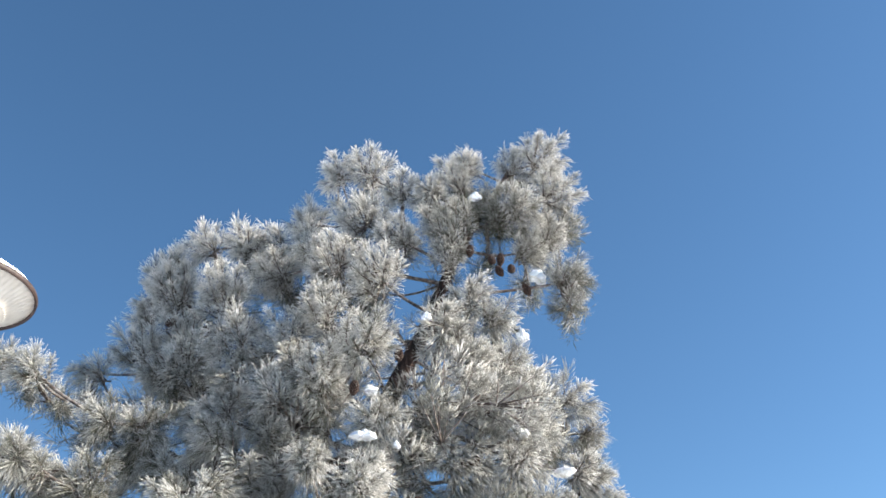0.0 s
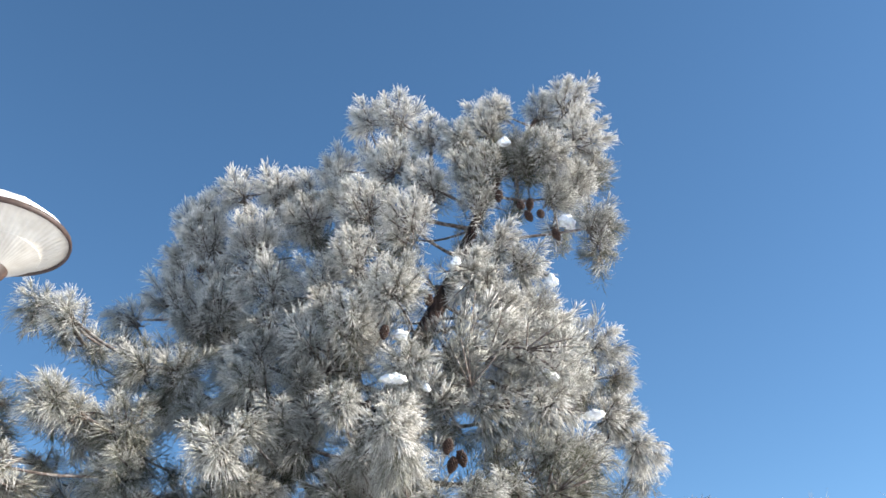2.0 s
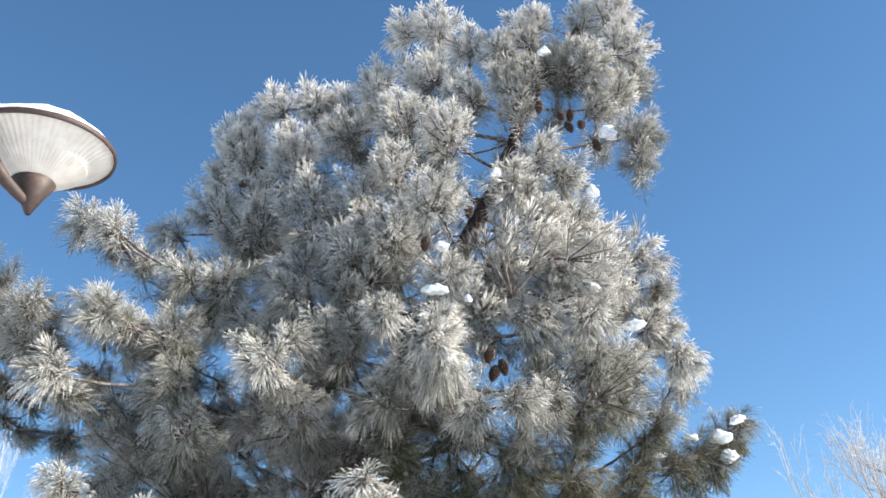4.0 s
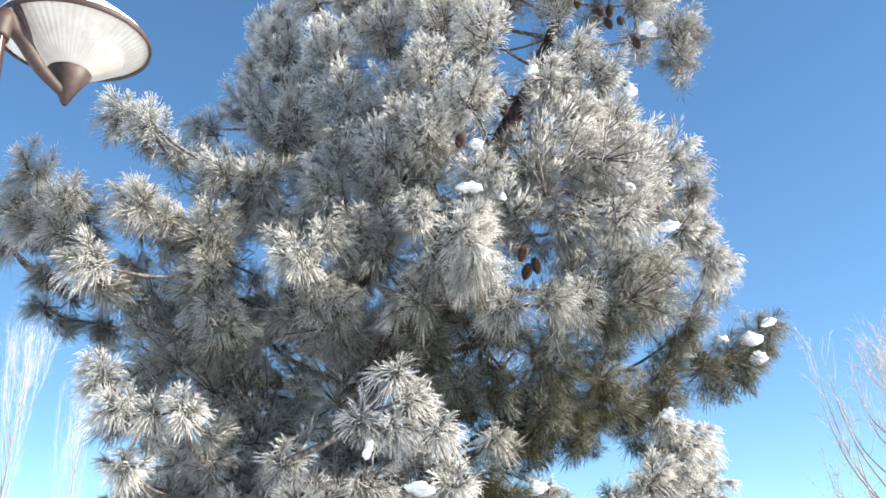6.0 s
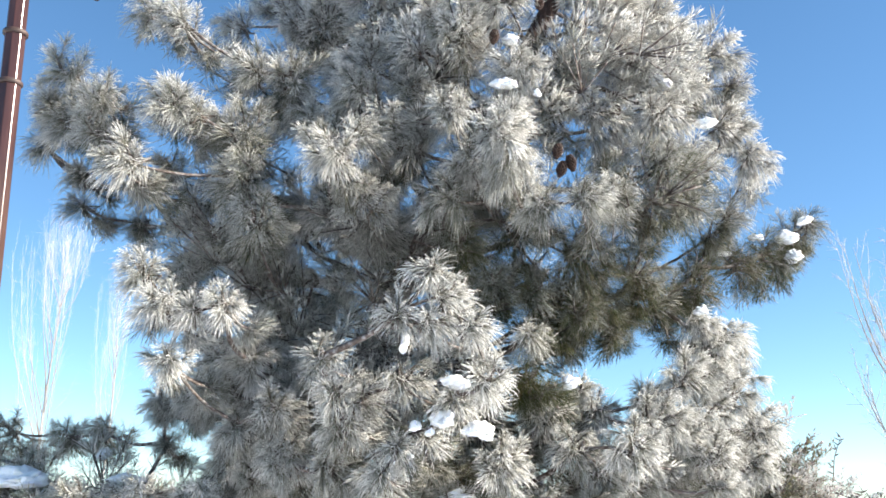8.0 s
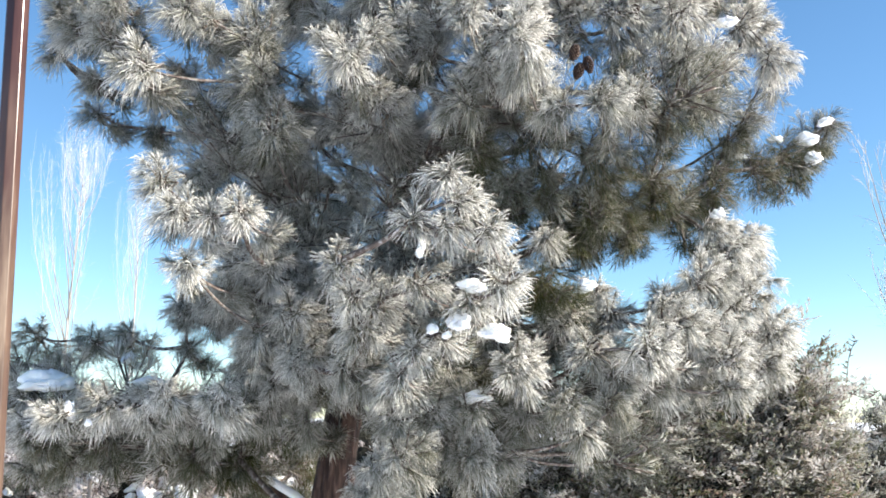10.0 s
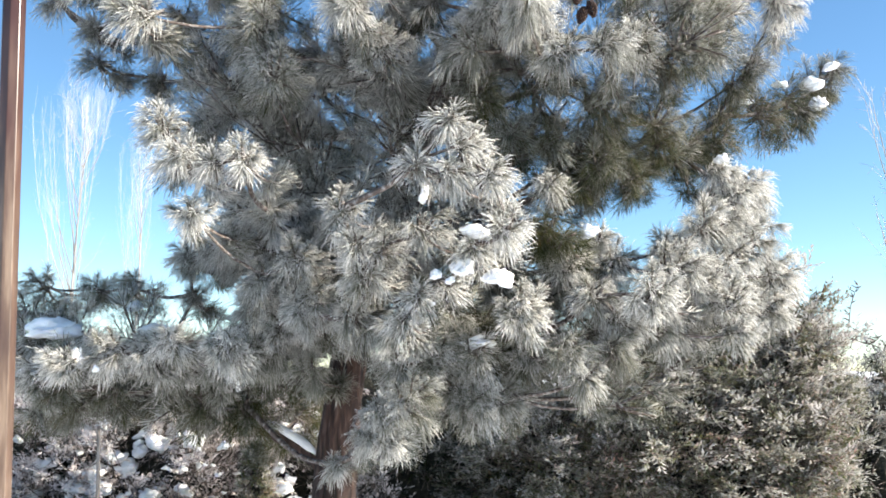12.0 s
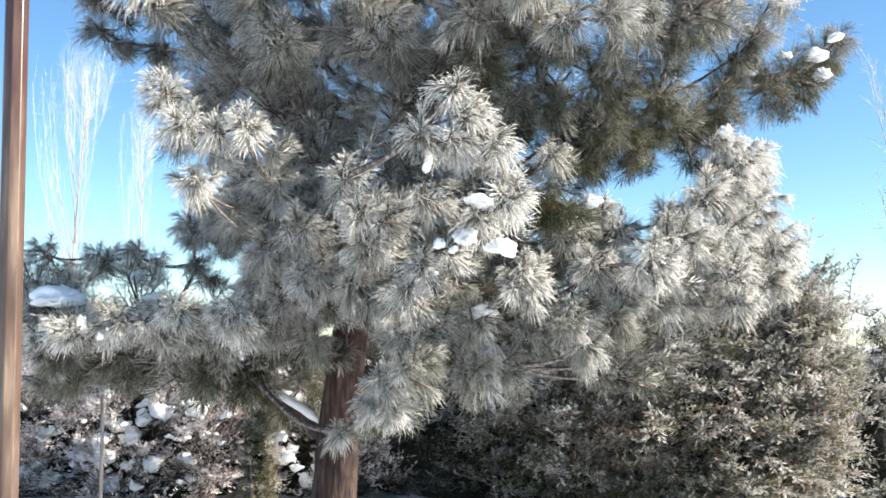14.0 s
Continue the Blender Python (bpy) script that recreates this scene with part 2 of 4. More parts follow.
# ---- ground ----
def snowy_ground():
    n = 90
    g = np.sign(np.linspace(-1, 1, n)) * np.abs(np.linspace(-1, 1, n)) ** 4
    xs, ys = g * 3000, g * 3000 + 6
    v = np.array([(x, y, 0.05 * noise.noise((x * 0.35, y * 0.35, 0)) + 0.02 * noise.noise((x * 1.3, y * 1.3, 4))) for x in xs for y in ys])
    i, j = np.meshgrid(np.arange(n - 1), np.arange(n - 1), indexing="ij")
    q = np.stack([i * n + j, (i + 1) * n + j, (i + 1) * n + j + 1, i * n + j + 1], -1).reshape(-1, 4)
    tagged(mesh_ob("ground", v, np.concatenate([q[:, [0, 1, 2]], q[:, [0, 2, 3]]]), SNOW_MAT), "snow-covered open ground reaching to the horizon", "ground", kind="structure")


snowy_ground()

# ---- the pine ----
TRUNK = [(-2.12, 7.3, -0.15), (-2.12, 7.3, 0.3), (-2.07, 7.3, 1.05), (-1.97, 7.3, 1.7), (-1.70, 7.3, 2.7),
         (-1.25, 7.25, 3.7), (-0.72, 7.2, 4.6), (-0.38, 7.2, 5.27), (-0.16, 7.15, 5.68), (0.02, 7.1, 6.10), (0.30, 7.1, 6.65), (0.62, 7.15, 7.2)]
# boughs: centre, reach and rime; low rime also paints shade into the darker ones
CROWN_TOP = [
    (0.94, 7.20, 7.42, 0.26, 1.00),
    (1.02, 7.20, 7.03, 0.28, 0.94),
    (0.52, 6.90, 6.62, 0.26, 0.44),
    (1.04, 7.30, 6.72, 0.23, 0.50),
    (0.14, 7.00, 7.07, 0.23, 0.94),
    (0.06, 6.80, 6.40, 0.26, 0.55),
    (0.04, 6.80, 6.15, 0.19, 0.61),
    (0.98, 6.80, 5.84, 0.23, 0.50),
    (-0.66, 7.20, 7.39, 0.24, 1.00),
    (-0.96, 7.30, 7.43, 0.20, 0.99),
    (-0.37, 7.10, 7.06, 0.21, 0.99),
    (-0.68, 6.90, 6.62, 0.27, 0.99),
    (-1.21, 7.40, 6.97, 0.23, 0.88),
    (-0.37, 6.80, 6.35, 0.21, 0.99),
    (-1.16, 6.90, 6.33, 0.19, 0.99),
    (-0.12, 7.00, 6.87, 0.17, 0.94),
]
CROWN_TOP += [
    (0.35, 7.10, 6.88, 0.19, 0.50),
    (0.71, 7.00, 6.27, 0.19, 0.55),
]
CROWN_TOP += [
    (0.42, 6.95, 6.57, 0.18, 0.12),
    (0.16, 6.90, 6.62, 0.16, 0.30),
    (1.04, 6.80, 5.84, 0.14, 0.45),
    (0.65, 7.20, 7.31, 0.19, 0.85),
    (0.27, 7.00, 7.22, 0.15, 0.90),
    (0.68, 6.85, 6.63, 0.20, 0.85),
    (-0.07, 6.90, 6.88, 0.15, 0.85),
    (0.92, 7.10, 6.47, 0.18, 0.80),
]
CROWN_LEFT = [
    (-1.99, 7.00, 6.47, 0.22, 1.00),
    (-1.65, 6.80, 6.35, 0.20, 1.00),
    (-2.35, 7.00, 6.17, 0.20, 1.00),
    (-2.27, 7.00, 6.33, 0.15, 1.00),
    (-1.43, 6.90, 6.38, 0.21, 0.97),
    (-2.21, 6.90, 5.98, 0.26, 0.92),
    (-1.73, 6.60, 5.76, 0.27, 0.92),
    (-1.37, 6.80, 6.05, 0.22, 0.92),
    (-2.51, 7.20, 5.96, 0.19, 0.81),
    (-2.43, 6.80, 5.41, 0.22, 0.81),
    (-1.92, 6.50, 5.12, 0.23, 0.81),
    (-1.57, 6.40, 5.23, 0.25, 0.86),
    (-2.20, 5.70, 4.31, 0.17, 0.59),
    (-2.66, 6.60, 5.12, 0.16, 0.76),
    (-2.61, 5.50, 4.59, 0.17, 0.65),
    (-2.88, 5.60, 4.74, 0.15, 0.70),
]
CROWN_LEFT += [
    (-2.62, 5.50, 4.05, 0.16, 0.54),
    (-2.16, 6.30, 4.37, 0.21, 0.81),
]
CROWN_MIDDLE = [
    (-0.88, 6.60, 6.00, 0.29, 0.94),
    (-0.52, 6.50, 5.80, 0.24, 0.99),
    (-0.88, 6.30, 5.37, 0.24, 0.94),
    (-0.55, 5.90, 4.89, 0.24, 0.88),
    (-1.17, 6.30, 5.20, 0.21, 0.94),
    (-0.01, 6.40, 5.26, 0.20, 0.94),
    (0.20, 6.60, 5.61, 0.17, 0.88),
    (0.38, 6.60, 5.40, 0.21, 0.83),
    (-0.84, 5.80, 4.58, 0.24, 0.83),
    (-1.17, 6.00, 4.55, 0.21, 0.83),
    (-1.56, 6.20, 4.54, 0.21, 0.83),
    (0.16, 6.40, 4.94, 0.20, 0.83),
    (0.46, 6.70, 5.05, 0.19, 0.83),
    (0.67, 7.20, 5.18, 0.11, 0.77),
    (0.19, 6.30, 4.57, 0.24, 0.83),
    (-0.16, 6.30, 4.46, 0.20, 0.66),
]
CROWN_MIDDLE += [
    (-0.48, 5.80, 4.25, 0.18, 0.83),
]
CROWN_RIGHT = [
    (0.90, 6.90, 4.82, 0.21, 0.89),
    (0.65, 6.80, 4.56, 0.17, 0.84),
    (1.06, 7.20, 4.69, 0.13, 0.53),
    (0.42, 6.20, 4.06, 0.22, 0.79),
    (0.95, 6.90, 4.25, 0.21, 0.79),
    (1.10, 7.00, 4.02, 0.20, 0.84),
    (0.68, 6.50, 3.84, 0.21, 0.79),
    (0.05, 6.00, 4.00, 0.20, 0.66),
    (-0.24, 6.00, 4.09, 0.18, 0.57),
    (-0.49, 5.20, 3.54, 0.17, 1.00),
    (-0.49, 5.30, 3.74, 0.13, 1.00),
    (-0.86, 5.50, 3.90, 0.15, 0.89),
    (-0.73, 5.60, 3.56, 0.17, 0.79),
    (-1.65, 5.50, 3.71, 0.15, 0.58),
    (-1.36, 5.40, 3.71, 0.14, 0.68),
    (-2.13, 5.60, 3.74, 0.18, 0.53),
]
CROWN_RIGHT += [
    (-1.16, 5.90, 3.80, 0.18, 0.61),
]
CROWN_FAR_LEFT = [
    (-3.45, 5.70, 4.38, 0.20, 0.62),
    (-3.07, 5.50, 4.09, 0.18, 0.58),
    (-3.59, 5.90, 4.09, 0.18, 0.51),
    (-3.17, 5.60, 3.91, 0.16, 0.54),
    (-2.50, 5.20, 3.89, 0.17, 0.69),
    (-2.38, 5.30, 3.86, 0.12, 0.65),
    (-2.67, 5.00, 3.45, 0.15, 0.73),
    (-3.50, 6.10, 3.56, 0.10, 0.43),
    (-3.47, 6.00, 3.75, 0.08, 0.47),
    (-3.07, 6.20, 3.68, 0.19, 0.43),
    (-2.74, 5.80, 3.69, 0.16, 0.51),
    (-3.30, 6.60, 3.56, 0.12, 0.40),
    (-2.19, 5.60, 3.86, 0.25, 0.51),
    (-2.16, 5.50, 3.49, 0.22, 0.51),
    (-2.00, 5.40, 3.20, 0.20, 0.54),
    (-2.69, 6.10, 3.48, 0.19, 0.43),
]
CROWN_FAR_LEFT += [
    (-3.32, 5.80, 4.13, 0.17, 0.58),
    (-3.69, 5.90, 4.25, 0.16, 0.51),
    (-3.75, 6.00, 3.97, 0.14, 0.47),
]
SKIRT_LEFT = [
    (-2.42, 4.90, 2.77, 0.15, 0.87),
    (-2.27, 4.80, 2.58, 0.14, 0.87),
    (-2.15, 4.90, 2.54, 0.12, 0.82),
    (-1.95, 4.90, 2.58, 0.12, 0.92),
    (-2.23, 4.90, 2.29, 0.14, 0.87),
    (-2.68, 6.00, 3.03, 0.16, 0.81),
    (-3.02, 6.60, 2.29, 0.14, 0.86),
    (-2.21, 6.40, 3.15, 0.23, 0.96),
    (-2.59, 6.30, 3.25, 0.23, 0.96),
    (-1.86, 6.70, 3.09, 0.24, 0.91),
    (-2.26, 6.40, 2.65, 0.23, 0.98),
    (-2.54, 6.60, 2.38, 0.25, 0.86),
    (-2.02, 6.30, 2.37, 0.24, 0.98),
    (-1.40, 5.70, 3.42, 0.21, 0.86),
    (-1.69, 6.00, 3.41, 0.16, 0.76),
    (-1.49, 5.20, 3.51, 0.16, 0.82),
]
SKIRT_LEFT += [
    (-1.43, 6.20, 3.31, 0.20, 0.91),
    (-2.02, 6.50, 2.78, 0.23, 0.96),
]
BELLY = [
    (-0.55, 5.20, 3.59, 0.15, 0.71),
    (-0.49, 5.20, 3.39, 0.14, 0.71),
    (-0.90, 5.60, 3.37, 0.20, 0.54),
    (-0.32, 5.40, 3.22, 0.14, 0.62),
    (-0.06, 5.40, 3.26, 0.16, 0.62),
    (0.10, 5.60, 3.33, 0.15, 0.59),
    (0.43, 5.90, 3.64, 0.19, 0.41),
    (0.53, 6.10, 3.45, 0.19, 0.38),
    (0.28, 6.00, 3.31, 0.17, 0.38),
    (-0.49, 6.00, 3.23, 0.25, 0.19),
    (-0.82, 5.80, 3.14, 0.21, 0.30),
    (-0.11, 6.10, 3.13, 0.26, 0.24),
    (0.25, 6.40, 3.11, 0.22, 0.22),
    (-0.62, 6.20, 2.91, 0.23, 0.24),
    (-0.27, 6.40, 2.91, 0.24, 0.19),
    (0.49, 6.90, 3.01, 0.19, 0.11),
]
BELLY += [
    (0.14, 6.70, 2.86, 0.17, 0.11),
    (-0.18, 6.50, 2.77, 0.15, 0.11),
    (-0.40, 5.60, 2.53, 0.12, 0.59),
]
NEAR_SPRAY = [
    (-0.83, 4.70, 2.70, 0.12, 0.91),
    (-0.73, 4.70, 2.58, 0.11, 0.91),
    (-0.97, 4.70, 2.48, 0.12, 0.91),
    (-0.81, 4.70, 2.42, 0.13, 0.86),
    (-0.60, 4.70, 2.40, 0.10, 0.91),
    (-1.41, 4.90, 2.29, 0.14, 0.86),
    (-1.34, 4.90, 2.12, 0.11, 0.82),
    (-0.99, 5.00, 2.19, 0.16, 0.82),
    (-0.55, 4.80, 2.16, 0.13, 0.91),
    (-0.74, 5.00, 2.10, 0.13, 0.82),
    (-1.22, 5.10, 2.12, 0.16, 0.77),
    (-1.03, 5.05, 1.86, 0.10, 0.82),
    (-0.88, 5.10, 1.90, 0.09, 0.80),
    (-1.11, 5.05, 1.73, 0.09, 0.80),
]
RIGHT_TIP = [
    (0.82, 7.00, 3.47, 0.17, 0.21),
    (0.93, 7.00, 3.59, 0.13, 0.42),
    (1.01, 7.20, 3.31, 0.19, 0.13),
    (1.48, 7.60, 3.62, 0.19, 0.34),
    (1.23, 7.40, 3.44, 0.19, 0.17),
    (1.34, 7.50, 3.36, 0.14, 0.17),
    (0.69, 7.00, 3.23, 0.20, 0.21),
    (0.70, 6.90, 3.04, 0.16, 0.10),
    (0.44, 6.80, 2.87, 0.16, 0.10),
    (1.59, 7.60, 3.71, 0.10, 0.42),
    (0.25, 6.50, 2.96, 0.18, 0.21),
    (0.02, 6.30, 2.85, 0.16, 0.17),
]
RIGHT_LIMB = [
    (0.48, 6.50, 2.10, 0.13, 0.70),
    (0.67, 6.70, 2.73, 0.18, 0.97),
    (0.84, 6.80, 2.67, 0.20, 0.97),
    (0.71, 6.60, 2.54, 0.18, 0.93),
    (0.54, 6.30, 2.37, 0.21, 0.89),
    (0.83, 6.50, 2.30, 0.21, 0.89),
    (0.98, 6.60, 2.09, 0.20, 0.84),
    (0.29, 6.20, 2.23, 0.17, 0.89),
    (0.16, 5.60, 1.91, 0.19, 0.89),
    (0.63, 6.00, 1.87, 0.20, 0.71),
    (0.64, 5.90, 1.69, 0.14, 0.67),
    (0.45, 6.10, 1.98, 0.20, 0.76),
    (-0.05, 6.20, 2.13, 0.19, 0.84),
    (-0.15, 5.80, 1.89, 0.18, 0.80),
    (-0.36, 6.20, 2.17, 0.16, 0.80),
    (-0.54, 5.40, 1.80, 0.18, 0.84),
    (-0.30, 5.50, 1.59, 0.17, 0.44),
]
RIGHT_LIMB += [
    (-0.54, 5.80, 1.54, 0.16, 0.53),
    (0.03, 5.80, 1.75, 0.15, 0.76),
    (-0.40, 5.60, 2.27, 0.12, 0.03),
]
SKIRT_FRONT = [
    (-1.34, 5.10, 1.98, 0.15, 0.80),
    (-1.71, 5.40, 1.78, 0.16, 0.76),
    (-1.42, 5.30, 1.77, 0.17, 0.71),
    (-1.17, 5.30, 1.68, 0.18, 0.71),
    (-0.97, 5.60, 1.79, 0.16, 0.47),
    (-1.23, 5.40, 1.51, 0.14, 0.60),
    (-1.84, 5.80, 1.47, 0.14, 0.42),
    (-1.10, 5.30, 1.34, 0.18, 0.52),
    (-1.26, 5.30, 1.25, 0.13, 0.59),
    (-1.37, 5.30, 1.11, 0.08, 0.62),
    (-1.61, 5.60, 0.93, 0.05, 0.67),
    (-1.14, 6.00, 1.91, 0.17, 0.51),
    (-0.50, 6.20, 1.93, 0.18, 0.55),
    (-0.76, 6.20, 2.03, 0.16, 0.47),
    (-1.84, 6.30, 2.20, 0.22, 0.55),
    (-0.84, 5.60, 1.28, 0.17, 0.55),
]
SKIRT_FRONT += [
    (-0.67, 5.80, 1.31, 0.18, 0.41),
    (-0.81, 5.60, 1.56, 0.18, 0.59),
    (-1.02, 5.50, 1.53, 0.17, 0.59),
]
LOW_LEFT = [
    (-2.18, 6.00, 1.60, 0.21, 0.50),
    (-2.43, 5.80, 1.53, 0.19, 0.53),
    (-2.62, 6.00, 1.28, 0.21, 0.26),
    (-2.70, 5.50, 1.59, 0.17, 0.69),
    (-2.89, 5.30, 1.58, 0.16, 0.69),
    (-3.09, 5.20, 1.51, 0.16, 0.69),
    (-3.34, 5.30, 1.42, 0.16, 0.66),
    (-4.43, 6.90, 1.92, 0.19, 0.52),
    (-3.73, 5.70, 1.59, 0.15, 0.63),
    (-3.62, 5.70, 1.64, 0.11, 0.66),
    (-3.08, 5.70, 1.37, 0.17, 0.31),
    (-2.89, 6.00, 1.31, 0.18, 0.29),
    (-2.47, 6.40, 1.23, 0.21, 0.17),
    (-2.32, 6.40, 1.39, 0.19, 0.26),
    (-4.73, 7.60, 2.17, 0.20, 0.46),
    (-4.22, 7.60, 2.12, 0.18, 0.49),
]
LOW_LEFT += [
    (-3.82, 7.40, 2.13, 0.17, 0.49),
    (-3.12, 7.00, 2.02, 0.14, 0.56),
    (-2.50, 6.40, 2.26, 0.19, 0.76),
    (-2.95, 6.60, 2.21, 0.15, 0.56),
    (-4.11, 7.00, 1.84, 0.19, 0.56),
    (-2.31, 6.20, 1.99, 0.15, 0.76),
    (-2.45, 6.30, 1.74, 0.16, 0.59),
]

LOW_LEFT += [
    (-2.57, 6.55, 1.17, 0.21, 0.04),
    (-2.72, 6.20, 1.19, 0.16, 0.17),
    # behind the low limb: almost no rime, so the colour itself gives the shade
    (-2.56, 7.90, 1.12, 0.23, 0.06),
    (-2.73, 7.90, 0.91, 0.17, 0.06),
    (-2.47, 7.90, 1.33, 0.21, 0.10),
    (-3.26, 5.60, 1.23, 0.15, 0.31),
    (-3.29, 5.40, 1.38, 0.16, 0.39),
    (-3.10, 6.00, 1.39, 0.19, 0.25),
    (-2.11, 6.30, 1.43, 0.18, 0.32),
    (-3.45, 5.50, 1.21, 0.14, 0.33),
    (-2.74, 5.80, 1.43, 0.16, 0.48),
    (-1.91, 6.00, 1.71, 0.16, 0.75),
]

SKIRT_INNER = [
    (-2.58, 6.10, 2.28, 0.17, 0.80),
    (-2.15, 5.90, 2.02, 0.18, 0.85),
    (-2.02, 6.00, 2.17, 0.21, 0.83),
    (-2.10, 6.00, 2.47, 0.21, 0.88),
    (-2.41, 6.00, 2.50, 0.21, 0.88),
    (-2.24, 5.80, 1.60, 0.15, 0.75),
    (-1.99, 5.70, 1.74, 0.17, 0.78),
    (-2.42, 5.10, 1.63, 0.12, 0.83),
    (-2.09, 5.10, 1.59, 0.15, 0.83),
    (-1.72, 5.50, 1.88, 0.15, 0.78),
]
RIGHT_LIMB += [
    (-0.14, 6.30, 2.28, 0.14, 0.87),
    (-0.33, 6.00, 2.11, 0.17, 0.87),
    (0.33, 6.00, 2.07, 0.20, 0.87),
    (0.62, 6.30, 2.13, 0.19, 0.82),
    (0.43, 6.20, 1.78, 0.17, 0.67),
    (0.22, 5.90, 1.70, 0.15, 0.62),
    (-0.04, 5.70, 1.60, 0.16, 0.50),
    (0.92, 6.40, 1.85, 0.17, 0.72),
    (-0.20, 5.60, 1.44, 0.14, 0.54),
    (-0.44, 5.60, 2.23, 0.13, 0.03),
    (-0.29, 5.60, 2.21, 0.10, 0.03),
]

SKIRT_INNER += [
    (-1.36, 5.50, 1.23, 0.11, 0.75),
    (-1.27, 5.40, 1.11, 0.13, 0.75),
    (-2.24, 6.10, 1.72, 0.18, 0.80),
    (-2.55, 5.60, 1.53, 0.15, 0.64),
    (-2.93, 5.30, 1.56, 0.13, 0.85),
    (-3.11, 5.20, 1.50, 0.12, 0.85),
    (-2.70, 5.40, 1.56, 0.13, 0.85),
]

CROWN_INNER = [
    (-2.14, 6.60, 5.11, 0.21, 0.75),
    (-1.55, 6.30, 4.83, 0.20, 0.75),
    (-1.69, 6.20, 4.40, 0.19, 0.70),
    (-1.84, 5.90, 4.01, 0.18, 0.75),
    (-1.19, 6.00, 4.29, 0.19, 0.70),
    (-1.31, 5.80, 3.94, 0.16, 0.80),
    (-2.10, 6.80, 5.51, 0.20, 0.75),
    (-1.09, 6.20, 4.89, 0.16, 0.75),
    (-1.99, 5.90, 4.33, 0.19, 0.70),
    (-1.50, 5.80, 4.17, 0.18, 0.66),
    (-1.67, 5.90, 3.95, 0.16, 0.65),
    (-1.29, 5.90, 3.85, 0.18, 0.60),
    (-2.51, 6.20, 3.34, 0.19, 0.80),
    (-2.22, 6.30, 3.24, 0.21, 0.80),
    (-1.99, 6.30, 3.51, 0.19, 0.75),
    (-1.76, 6.30, 3.62, 0.17, 0.70),
]
BELLY += [
    (-0.38, 6.00, 2.86, 0.16, 0.31),
    (-0.11, 6.10, 2.76, 0.16, 0.24),
    (-0.64, 5.90, 2.91, 0.15, 0.38),
    (0.10, 6.40, 2.71, 0.14, 0.12),
    (-0.25, 6.20, 2.63, 0.14, 0.16),
]

SKIRT_FRONT += [
    (-0.83, 5.90, 1.77, 0.15, 0.15),
    (-0.94, 5.90, 1.60, 0.15, 0.30),
    (-0.73, 5.90, 1.57, 0.15, 0.35),
    (-1.11, 5.70, 1.96, 0.13, 0.20),
    (-0.67, 6.00, 2.12, 0.14, 0.30),
    (-1.00, 5.90, 1.37, 0.15, 0.50),
]

CROWN_INNER += [
    (-2.06, 5.60, 2.39, 0.16, 0.88),
    (-1.81, 5.50, 2.11, 0.16, 0.88),
    (-2.09, 5.60, 2.02, 0.16, 0.88),
    (-1.81, 5.50, 1.85, 0.14, 0.88),
    (-2.27, 5.70, 2.27, 0.14, 0.88),
    (-2.24, 5.90, 1.86, 0.15, 0.85),
    (-1.64, 5.60, 2.32, 0.13, 0.80),
]


def smooth_line(points, n):
    """n points along a smooth curve through points."""
    p = np.asarray(points, float)
    u = np.linspace(0, len(p) - 1, n)
    i = np.clip(u.astype(int), 0, len(p) - 2)
    f = (u - i)[:, None]
    p0, p1, p2, p3 = p[np.maximum(i - 1, 0)], p[i], p[i + 1], p[np.minimum(i + 2, len(p) - 1)]
    return 0.5 * (2 * p1 + (p2 - p0) * f + (2 * p0 - 5 * p1 + 4 * p2 - p3) * f ** 2 + (3 * p1 - p0 - 3 * p2 + p3) * f ** 3)


def spaced(rng, n, ahead):
    """n directions well apart from each other, on the side that ahead points to."""
    o = unit(rng.standard_normal((60 + 14 * n, 3)))
    o = o[o @ ahead > -0.35 * np.linalg.norm(ahead)]
    pick = [0]
    gap = np.linalg.norm(o - o[0], axis=1)
    while len(pick) < n:
        k = int(np.argmax(gap * rng.uniform(0.75, 1.0, len(o))))
        pick.append(k)
        gap = np.minimum(gap, np.linalg.norm(o - o[k], axis=1))
    return o[pick]


